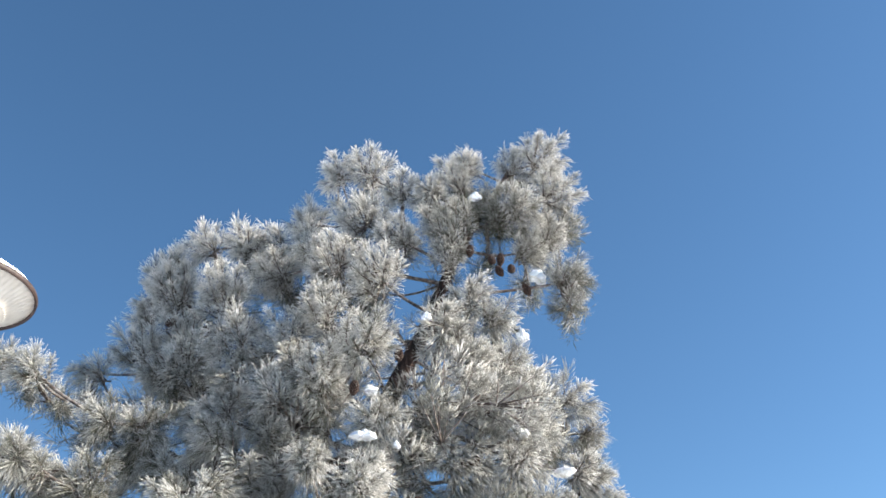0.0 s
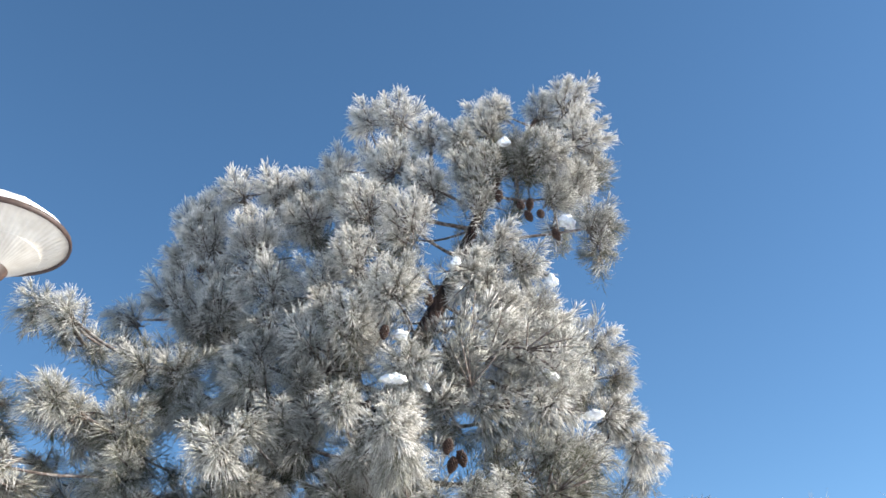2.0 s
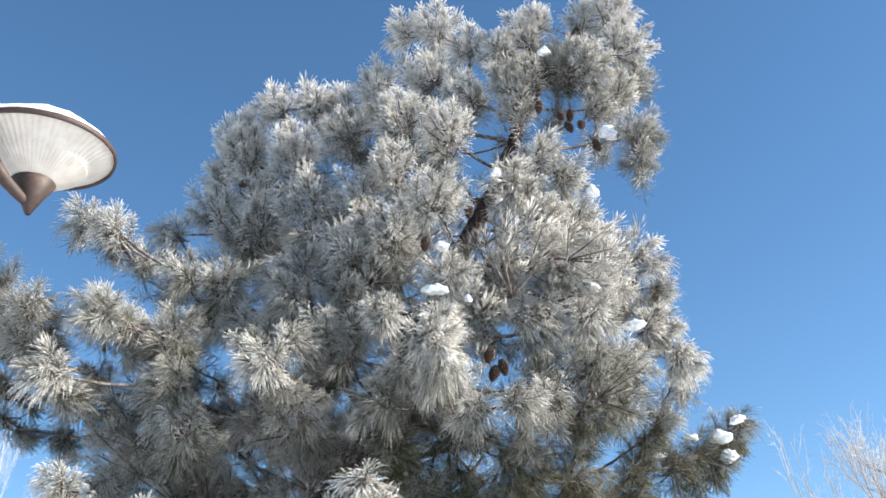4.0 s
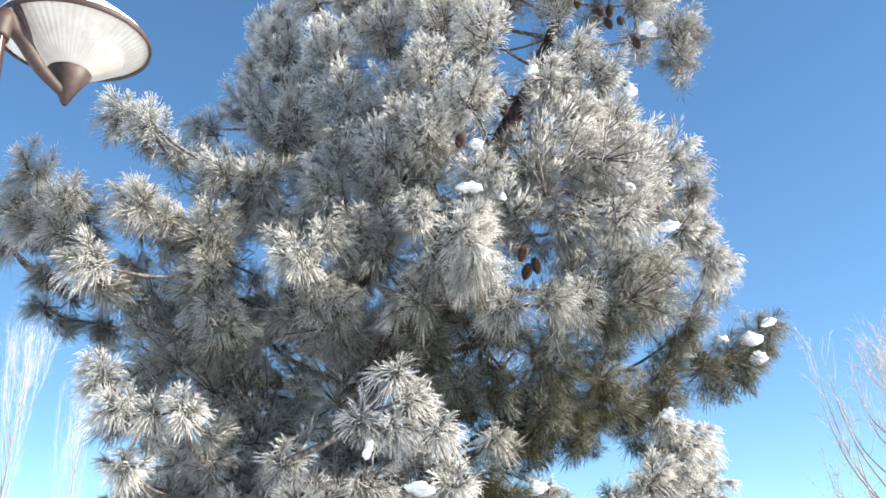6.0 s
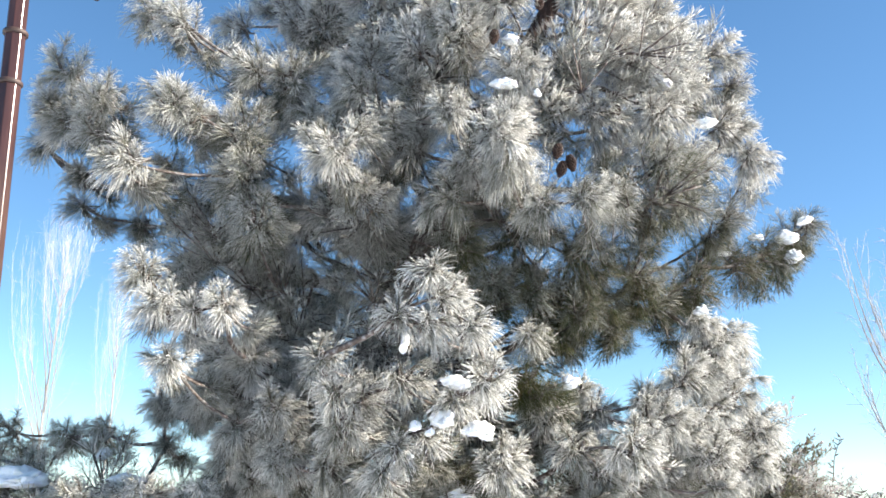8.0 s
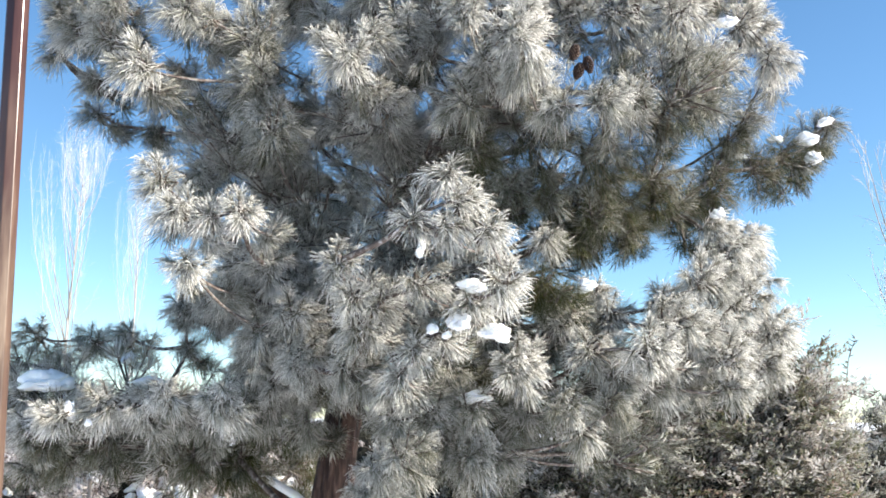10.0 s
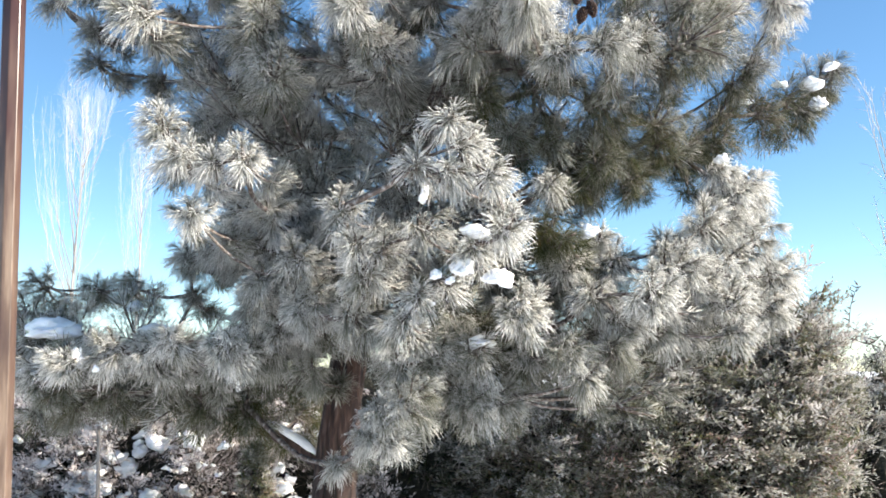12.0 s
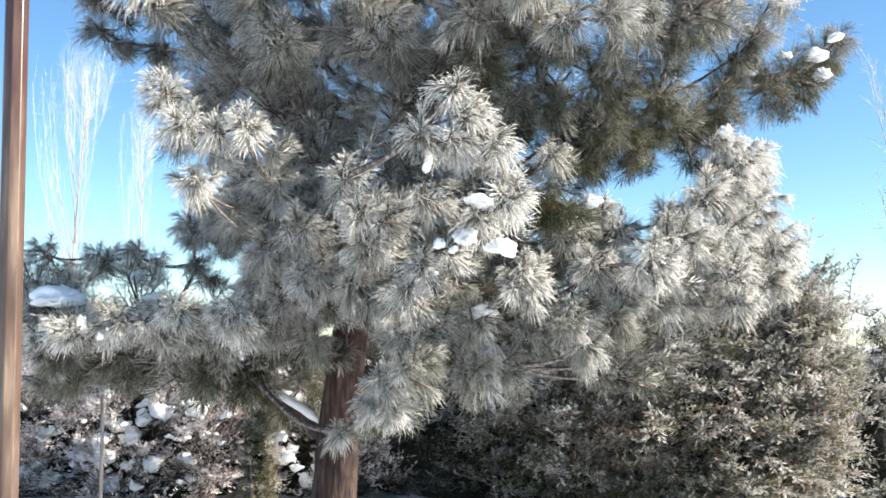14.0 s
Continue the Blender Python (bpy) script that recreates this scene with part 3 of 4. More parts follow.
def shoots(rng, centre, reach, grow, frost, lift, airy):
    """The tufts of one bough: brushes of rimed needles that stand apart round its end. lift: how far they turn up."""
    c, r = np.asarray(centre, float), reach
    small = 0.82 + 0.18 * min(max((c[2] - 2.0) / 1.2, 0), 1)     # shorter shoots low down
    close = c[2] < 3.3 or c[1] < -1.35     # nearest to the path
    n, per = (int(4 + 90 * r * r), 58) if airy else (int(4 + 160 * r * r), 94 if close else 104)
    o = spaced(rng, n, grow + np.array([0, -0.7, 0.1]))
    ax = unit(o + 0.6 * grow + np.array([0, 0, lift]) + 0.26 * rng.standard_normal((n, 3)))
    ls = rng.uniform(0.09, 0.21, n) * small
    tip = c + o * (max(r - 0.05, 0.05) * rng.uniform(0.62, 1.0, n))[:, None]
    foot = tip - ax * ls[:, None]
    root = c - grow * 0.35 * r
    stems = []
    for k in range(n):
        stems.append(tube([root, root * 0.35 + foot[k] * 0.65 - np.array([0, 0, 0.02]), foot[k], tip[k]], [0.007, 0.006, 0.006, 0.004], 4))
    s = np.clip(np.linspace(0.0, 1.0, per)[None] ** 0.7 + rng.normal(0, 0.04, (n, per)), 0, 1.03)
    base = foot[:, None] + ax[:, None] * (ls[:, None] * s)[..., None]
    a, b = frames_of(ax)
    th = np.arange(per)[None] * 2.39996 + rng.uniform(0, 6.283, (n, 1)) + rng.normal(0, 0.3, (n, per))
    open_ = np.radians(np.clip(70 - 52 * s + rng.normal(0, 12, (n, per)), 3, 100))
    side = np.cos(th)[..., None] * a[:, None] + np.sin(th)[..., None] * b[:, None]
    d = unit(ax[:, None] * np.cos(open_)[..., None] + side * np.sin(open_)[..., None])
    ln = rng.uniform(0.075, 0.145, (n, per)) * rng.uniform(0.8, 1.15, (n, 1)) * small * (1.12 if airy else 1.0)
    coat = 0.11 + 0.92 * frost if frost > 0.4 else frost * 0.9
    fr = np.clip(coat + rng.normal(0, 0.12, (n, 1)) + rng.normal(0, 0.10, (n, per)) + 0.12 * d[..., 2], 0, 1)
    dr = np.clip(rng.uniform(0.15, 1.0, (n, 1)) + 0.5 * (0.6 - lift) + rng.normal(0, 0.2, (n, per)), 0, 1.3)
    N = n * per
    wide = (0.0011 + 0.0016 * fr) * rng.uniform(0.75, 1.25, (n, per)) * (0.74 if close else 1.0)
    return joined(stems), needles(base.reshape(N, 3), d.reshape(N, 3), ln.ravel(), wide.ravel(), dr.ravel(), fr.ravel(), rng.normal(0, 0.22, N), close)


def shaded_shoots(rng, centre, reach, grow, frost, count, per, lift):
    """Looser sprays of finer needles inside the crown."""
    c, r, n = np.asarray(centre, float), reach, count
    o = unit(rng.standard_normal((n, 3)))
    tip = c + o * (max(r - 0.07, 0.04) * rng.uniform(0.1, 1.0, n) ** 0.36)[:, None] + grow * (0.35 * r * rng.uniform(-1, 1, (n, 1)))
    ax = unit(unit(tip - (c - grow * 0.8 * r)) + np.array([0, 0, lift]) + 0.3 * rng.standard_normal((n, 3)))
    ls = rng.uniform(0.09, 0.18, n)
    foot = tip - ax * ls[:, None]
    root = c - grow * 0.35 * r
    stems = [tube([root, tip[k]], [0.007, 0.005], 3) for k in range(0, n, 2)]
    s = rng.uniform(0.0, 1.0, (n, per)) ** 0.7
    base = foot[:, None] + ax[:, None] * (ls[:, None] * s)[..., None]
    a, b = frames_of(ax)
    th = rng.uniform(0, 2 * np.pi, (n, per))
    open_ = np.radians(74 - 56 * s + rng.normal(0, 9, (n, per)))
    side = np.cos(th)[..., None] * a[:, None] + np.sin(th)[..., None] * b[:, None]
    d = unit(ax[:, None] * np.cos(open_)[..., None] + side * np.sin(open_)[..., None])
    d[..., 2] -= 0.3 * np.clip(rng.uniform(0.2, 1.0, (n, 1)) + 0.35 * (0.6 - lift), 0, 1.2)
    ln = rng.uniform(0.10, 0.15, (n, per)) * rng.uniform(0.85, 1.15, (n, 1))
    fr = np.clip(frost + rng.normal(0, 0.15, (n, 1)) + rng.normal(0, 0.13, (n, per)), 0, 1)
    N = n * per
    return joined(stems), straight_needles(base.reshape(N, 3), unit(d).reshape(N, 3), ln.ravel(), (0.0018 + 0.0018 * fr).ravel(), fr.ravel())


def pine_tree():
    rng = np.random.default_rng(5)
    tree = new("pine_tree")
    tree.location = (-2.12, 7.3, 0)
    tagged(tree, "tall pine with long needles thickly coated in white hoarfrost", "tree")
    off = np.array([-2.12, 7.3, 0.0])
    line = smooth_line(TRUNK, 140)
    h = np.linspace(0, 1, 140)
    rad = 0.160 * (1 - h) ** 1.15 + 0.020 + 0.05 * np.exp(-h * 25)
    # trunk with furrowed plates of bark
    sides = 56
    v, t = tube(line - off, rad, sides)
    for k in range(len(v) - 2):
        i, j = divmod(k, sides)
        ctr = line[i] - off
        w = 0.5 * noise.noise((j * 0.9, line[i][2] * 3.1, 1.0)) + 0.5 * noise.noise((math.cos(j * 0.1122) * 4, math.sin(j * 0.1122) * 4, line[i][2] * 1.7))
        groove = noise.noise((math.cos(j * 0.1122) * 9, math.sin(j * 0.1122) * 9, line[i][2] * 2.2))
        v[k] = ctr + (v[k] - ctr) * (1 + 0.14 * w - 0.12 * max(0, 0.35 - abs(groove) * 3))
    mesh_ob("trunk", v, t, BARK, tree, label="reddish-brown furrowed pine bark")
    boughs = []
    for tier in (CROWN_TOP, CROWN_LEFT, CROWN_MIDDLE, CROWN_RIGHT, CROWN_FAR_LEFT, SKIRT_LEFT, BELLY, NEAR_SPRAY, RIGHT_TIP, RIGHT_LIMB, SKIRT_FRONT, SKIRT_INNER, CROWN_INNER, LOW_LEFT):
        airy = tier is NEAR_SPRAY
        for x, y, z, r, frost in tier:
            fill = []
            # side sprays behind and beside it, rime cut to paint the shade between tufts
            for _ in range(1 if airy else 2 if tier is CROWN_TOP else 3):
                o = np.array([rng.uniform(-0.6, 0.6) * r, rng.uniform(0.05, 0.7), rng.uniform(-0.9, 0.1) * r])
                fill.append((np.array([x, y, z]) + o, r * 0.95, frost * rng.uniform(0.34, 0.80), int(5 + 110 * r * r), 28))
            boughs.append((np.array([x, y, z]), r * 1.1, frost, fill, airy))
    # the far half of the crown, less thickly rimed; lower tiers cut further to paint shade
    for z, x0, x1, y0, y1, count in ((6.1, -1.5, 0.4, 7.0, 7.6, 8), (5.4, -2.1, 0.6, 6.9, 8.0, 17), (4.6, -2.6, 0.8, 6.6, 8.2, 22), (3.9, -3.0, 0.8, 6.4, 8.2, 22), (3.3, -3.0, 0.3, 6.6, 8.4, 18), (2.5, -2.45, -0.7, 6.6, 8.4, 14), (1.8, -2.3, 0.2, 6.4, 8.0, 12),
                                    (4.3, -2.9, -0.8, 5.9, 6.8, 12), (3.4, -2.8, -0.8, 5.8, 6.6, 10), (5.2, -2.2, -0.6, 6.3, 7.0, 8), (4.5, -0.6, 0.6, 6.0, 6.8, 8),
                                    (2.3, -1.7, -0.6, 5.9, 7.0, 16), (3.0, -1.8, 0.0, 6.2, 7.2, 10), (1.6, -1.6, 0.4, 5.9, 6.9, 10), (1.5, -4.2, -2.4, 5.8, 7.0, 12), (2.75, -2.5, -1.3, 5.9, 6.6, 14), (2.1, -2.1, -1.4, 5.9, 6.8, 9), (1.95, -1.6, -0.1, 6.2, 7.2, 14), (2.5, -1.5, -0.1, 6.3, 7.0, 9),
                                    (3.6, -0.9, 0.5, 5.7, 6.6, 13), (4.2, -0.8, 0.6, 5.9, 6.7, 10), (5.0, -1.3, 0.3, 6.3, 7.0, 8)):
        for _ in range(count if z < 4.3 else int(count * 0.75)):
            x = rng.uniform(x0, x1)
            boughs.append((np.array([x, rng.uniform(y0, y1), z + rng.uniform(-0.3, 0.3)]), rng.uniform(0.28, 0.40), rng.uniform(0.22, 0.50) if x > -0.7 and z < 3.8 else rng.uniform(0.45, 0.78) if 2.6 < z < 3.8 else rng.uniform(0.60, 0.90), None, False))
    limb = smooth_line([(-2.15, 7.3, 0.55), (-2.24, 7.28, 0.78), (-2.58, 7.22, 1.0), (-2.95, 6.9, 1.2), (-3.3, 6.4, 1.4)], 24)
    nodes = [(line[i], 0.0, -1) for i in range(36, 140, 4)]
    order = sorted(range(len(boughs)), key=lambda k: min(np.linalg.norm(boughs[k][0] - p) for p, _, _ in nodes[:29]))
    nodes += [(p, 0.0, -1) for p in limb[12::3]]
    link, kids = {}, {}
    for k in order:
        c = boughs[k][0]
        best = None
        for m, (p, path, owner) in enumerate(nodes):
            d = np.linalg.norm(c - p)
            rise = c[2] - p[2]
            cost = d + 0.45 * path + (0.8 * max(0, -rise) if owner < 0 else 0.9 * max(0, -rise)) + (0.5 * max(0, rise - 0.9 * d) if owner < 0 else 1.2 * max(0, rise - 0.55 * d))
            if best is None or cost < best[0]:
                best = (cost, m, d)
        link[k] = nodes[best[1]]
        nodes.append((c, nodes[best[1]][1] + best[2], k))
    for k in order:
        kids[k] = 1
    for k in reversed(order):
        o = link[k][2]
        if o >= 0:
            kids[o] += kids[k]
    for k in order:
        c, r, frost, fill, airy = boughs[k]
        p = link[k][0]
        d = np.linalg.norm(c - p)
        grow = unit(unit(c - p) + np.array([0, 0, 0.5]))
        mid = (p + c) / 2 + np.array([0, 0, -0.08 * d]) + rng.normal(0, 0.03 * d, 3)
        curve = smooth_line([p, mid, c - grow * 0.3 * r, c + grow * 0.3 * r], 12)
        r0 = min(0.0062 * math.sqrt(kids[k]) + 0.004, 0.034)
        shaft = tube(curve - off, np.linspace(r0, max(r0 * 0.55, 0.006), 12), 7, 0.07, rng)
        lift = 0.85 * min(max((c[2] - 3.5) / 2.8, 0), 1)
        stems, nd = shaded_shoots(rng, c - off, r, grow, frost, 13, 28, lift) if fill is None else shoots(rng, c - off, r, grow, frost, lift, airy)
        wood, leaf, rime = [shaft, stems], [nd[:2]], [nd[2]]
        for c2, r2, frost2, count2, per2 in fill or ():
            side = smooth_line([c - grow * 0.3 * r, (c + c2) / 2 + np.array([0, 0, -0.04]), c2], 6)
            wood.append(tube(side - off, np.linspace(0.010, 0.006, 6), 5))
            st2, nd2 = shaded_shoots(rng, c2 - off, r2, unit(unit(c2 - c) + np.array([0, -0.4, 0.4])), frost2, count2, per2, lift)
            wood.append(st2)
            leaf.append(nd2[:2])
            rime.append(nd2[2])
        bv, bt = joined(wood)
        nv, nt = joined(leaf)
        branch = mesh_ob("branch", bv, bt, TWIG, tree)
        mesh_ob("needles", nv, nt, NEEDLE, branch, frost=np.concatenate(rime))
    # low limb that leaves the trunk to one side
    v, t = tube(limb - off, np.linspace(0.062, 0.03, 24), 14, 0.06, rng)
    mesh_ob("branch", v, t, BARK, tree)
    ridge = limb[5:20] + np.array([0, -0.02, 0.066])
    v, t = tube(ridge, np.interp(np.linspace(0, 1, 15), [0, 0.15, 0.6, 1], [0.010, 0.034, 0.030, 0.008]), 10, 0.05, rng)
    tagged(mesh_ob("snow_clump", v, t, SNOW_MAT), "ridge of snow along a low pine limb", "snow", "snow on the pine")
    return tree, off


pine, pine_base = pine_tree()

SNOW = [
    (0.74, 6.70, 5.87, 0.081, 0.067),
    (-0.52, 5.70, 4.45, 0.061, 0.032),
    (-0.53, 5.45, 4.03, 0.084, 0.044),
    (-0.34, 5.45, 3.96, 0.030, 0.023),
    (0.43, 6.05, 4.26, 0.081, 0.048),
    (0.74, 6.35, 4.08, 0.095, 0.042),
    (0.56, 6.40, 5.17, 0.046, 0.054),
    (0.30, 6.70, 6.71, 0.062, 0.048),
    (-0.13, 5.55, 4.89, 0.037, 0.030),
    (-0.94, 4.85, 1.94, 0.036, 0.031),
    (-0.86, 4.85, 1.91, 0.028, 0.022),
    (-0.79, 4.85, 1.97, 0.072, 0.050),
    (-0.62, 4.90, 1.92, 0.095, 0.047),
    (-0.98, 4.75, 2.33, 0.028, 0.055),
    (-0.73, 4.80, 2.15, 0.088, 0.033),
    (-1.08, 4.95, 1.78, 0.034, 0.029),
    (-0.98, 4.95, 1.80, 0.026, 0.020),
]
SNOW += [
    (-0.80, 5.45, 1.61, 0.115, 0.036),
    (-3.45, 5.60, 1.70, 0.199, 0.069),
    (-2.82, 5.70, 1.70, 0.179, 0.031),
    (-3.60, 6.90, 1.92, 0.063, 0.054),
    (-3.02, 5.10, 1.51, 0.044, 0.062),
    (-0.18, 5.55, 2.24, 0.069, 0.038),
    (1.39, 7.30, 3.53, 0.099, 0.057),
    (1.43, 7.30, 3.38, 0.068, 0.057),
    (1.54, 7.30, 3.66, 0.061, 0.038),
    (1.16, 7.20, 3.51, 0.056, 0.032),
    (0.91, 7.00, 3.34, 0.055, 0.023),
    (0.65, 6.40, 2.81, 0.050, 0.036),
    (-2.85, 5.00, 1.46, 0.027, 0.021),
]
CONES = [
    (0.37, 6.60, 5.94),
    (0.46, 6.60, 5.97),
    (0.53, 6.60, 5.85),
    (0.42, 6.60, 5.85),
    (0.62, 6.60, 5.67),
    (-0.34, 6.00, 4.83),
    (-0.61, 5.70, 4.45),
    (0.15, 5.90, 3.98),
    (-0.22, 5.60, 3.62),
    (-0.16, 5.60, 3.55),
    (-2.08, 6.50, 5.45),
    (-1.81, 6.40, 5.32),
    (0.22, 6.60, 6.07),
    (-0.19, 5.60, 3.51),
]


def snow_patches():
    rng = np.random.default_rng(9)
    for x, y, z, w, h in SNOW:
        bits = [lump(rng, (w * 0.72, max(w, h) * 0.6, h * 1.0), 0.34, 14, 24, 0.45)]
        for k in range(3):
            q = rng.uniform(0.35, 0.6)
            v, t = lump(rng, (w * q, max(w, h) * q * 0.8, h * q * 1.3), 0.34, 10, 16, 0.6)
            bits.append((v + np.array([rng.uniform(-0.6, 0.6) * w, rng.uniform(-0.3, 0.3) * w, rng.uniform(-0.45, 0.1) * h]), t))
        v, t = joined(bits)
        ob = mesh_ob("snow_clump", v, t, SNOW_MAT)
        ob.location = (x, y + 0.12, z)
        ob.rotation_euler = (0, rng.uniform(-0.15, 0.25), 0)
        tagged(ob, "lump of white snow lying on a pine branch", "snow", "snow on the pine")


snow_patches()


def pine_cones():
    rng = np.random.default_rng(3)
    for x, y, z in CONES:
        pieces = []
        for ring in range(9):
            s = ring / 8
            rr = 0.034 * math.sin(math.pi * (0.18 + 0.74 * s)) + 0.004
            for k in range(8):
                a = k * math.pi / 4 + ring * 0.39
                p = np.array([rr * 0.4 * math.cos(a), rr * 0.4 * math.sin(a), -0.09 * s])
                q = np.array([rr * math.cos(a), rr * math.sin(a), -0.09 * s - 0.008])
                pieces.append(tube([p, (p + q) / 2, q], [0.006, 0.009, 0.004], 4))
        v, t = joined(pieces)
        ob = mesh_ob("pine_cone", v, t, CONE, pine, label="dark brown open pine cone")
        ob.location = (x - pine_base[0], y - pine_base[1] + 0.06, z + 0.045)
        ob.rotation_euler = (rng.uniform(-0.6, 0.6), rng.uniform(-0.6, 0.6), 0)
        ob.scale = (0.9, 0.9, 1.0)


pine_cones()


# ---- street lamp ----
def ring_solid(profile, sides=64, flute=0.0, flutes=48):
    """A turned solid from (radius, height) pairs, with shallow flutes if wanted."""
    v, t = [], []
    for r, z in profile:
        for j in range(sides):
            a = 2 * math.pi * j / sides
            k = r * (1 + flute * math.cos(flutes * a))
            v.append((k * math.cos(a), k * math.sin(a), z))
    n = len(profile)
    for i in range(n - 1):
        for j in range(sides):
            k = (j + 1) % sides
            p, q, r, s = i * sides + j, i * sides + k, (i + 1) * sides + k, (i + 1) * sides + j
            t += [(p, q, r), (p, r, s)]
    return np.array(v), np.array(t)


def street_lamp():
    px, py = -2.18, 3.28
    lamp = new("street_lamp")
    lamp.location = (px, py, 0)
    tagged(lamp, "brown painted lamp post with a white snow-capped conical shade", "street lamp")
    lean = -0.0255

    def axis(z):
        return lean * (z - 0.8)

    hs = np.array([-0.1, 0.4, 1.2, 2.0, 2.6, 3.08, 3.09, 3.30, 3.31, 3.86])
    rs = np.array([0.052, 0.044, 0.042, 0.041, 0.040, 0.039, 0.037, 0.037, 0.035, 0.034])
    # eight-sided post, one face towards the path, with narrow chamfers along its edges
    v, t = [], []
    face = math.atan2(-py, -px) + 0.10
    for h, r in zip(hs, rs):
        for k in range(8):
            for e in (-1, 1):
                a = face + (k + 0.5) * math.pi / 4 + e * 0.045
                v.append((axis(h) + r * 1.06 * math.cos(a), r * 1.06 * math.sin(a), h))
    for i in range(len(hs) - 1):
        for j in range(16):
            k = (j + 1) % 16
            p, q, u, w = i * 16 + j, i * 16 + k, (i + 1) * 16 + k, (i + 1) * 16 + j
            t += [(p, q, u), (p, u, w)]
    mesh_ob("pole", v, t, POLE, lamp, smooth=False)
    for z in (3.095, 3.305):
        v, t = ring_solid([(0.034, -0.010), (0.043, -0.010), (0.047, -0.005), (0.047, 0.005), (0.043, 0.010), (0.034, 0.010)], 32)
        ob = mesh_ob("collar", v, t, FITTING, lamp)
        ob.location = (axis(z), 0, z)
    cx, cy, cz = 0.05, 0.36, 3.965
    n = 160
    v, t = ring_solid([(0.327, 0.0), (0.26, -0.045), (0.215, -0.080), (0.213, -0.084), (0.15, -0.125), (0.088, -0.165), (0.06, -0.162), (0.06, -0.10)], n * 2, 0.008, 64)
    shade = mesh_ob("shade", v, t, SHADE, lamp, label="white fluted conical lamp shade", smooth=False)
    shade.location = (cx, cy, cz)
    v, t = ring_solid([(0.322, -0.006), (0.327, -0.017), (0.333, -0.016), (0.336, 0.0), (0.333, 0.010), (0.30, 0.018), (0.0, 0.028)], 96)
    mesh_ob("rim", v, t, FITTING, shade)
    v, t = ring_solid([(0.0, -0.325), (0.012, -0.322), (0.05, -0.245), (0.096, -0.168), (0.09, -0.160), (0.0, -0.158)], 48)
    ob = mesh_ob("light_housing", v, t, FITTING, lamp, label="dark brown conical lamp housing")
    ob.location = (cx, cy, cz)
    # bracket: a bent arm from the head of the pole under the shade to the housing
    head = np.array([axis(3.86), 0.0, 3.86])
    end = np.array([cx - 0.012, cy - 0.02, cz - 0.265])
    arm = smooth_line([head + np.array([0, 0, -0.10]), head + np.array([0.0, 0.02, 0.0]), head * 0.72 + end * 0.28 + np.array([0, 0, 0.02]), head * 0.35 + end * 0.65 + np.array([0, 0, -0.012]), end], 26)
    v, t = tube(arm, np.interp(np.linspace(0, 1, 26), [0, 0.25, 0.5, 1], [0.048, 0.054, 0.034, 0.022]), 16)
    mesh_ob("arm", v, t, FITTING, lamp)
    near = unit(np.array([axis(3.9) - cx, -cy]))
    rim_pt = np.array([cx + near[0] * 0.325, cy + near[1] * 0.325, cz - 0.005])
    low = arm[17]
    v, t = tube(smooth_line([rim_pt, rim_pt * 0.5 + low * 0.5 + np.array([0.008, 0.0, 0.004]), low], 10), np.linspace(0.020, 0.012, 10), 8)
    mesh_ob("strut", v, t, FITTING, lamp)
    rng = np.random.default_rng(4)
    v, t = lump(rng, (0.30, 0.30, 0.105), 0.10, 12, 36, 0.05)
    ob = mesh_ob("snow_clump", v, t, SNOW_MAT)
    ob.location = (px + cx, py + cy, cz + 0.024)
    tagged(ob, "smooth cap of snow on top of the lamp shade", "snow")


street_lamp()


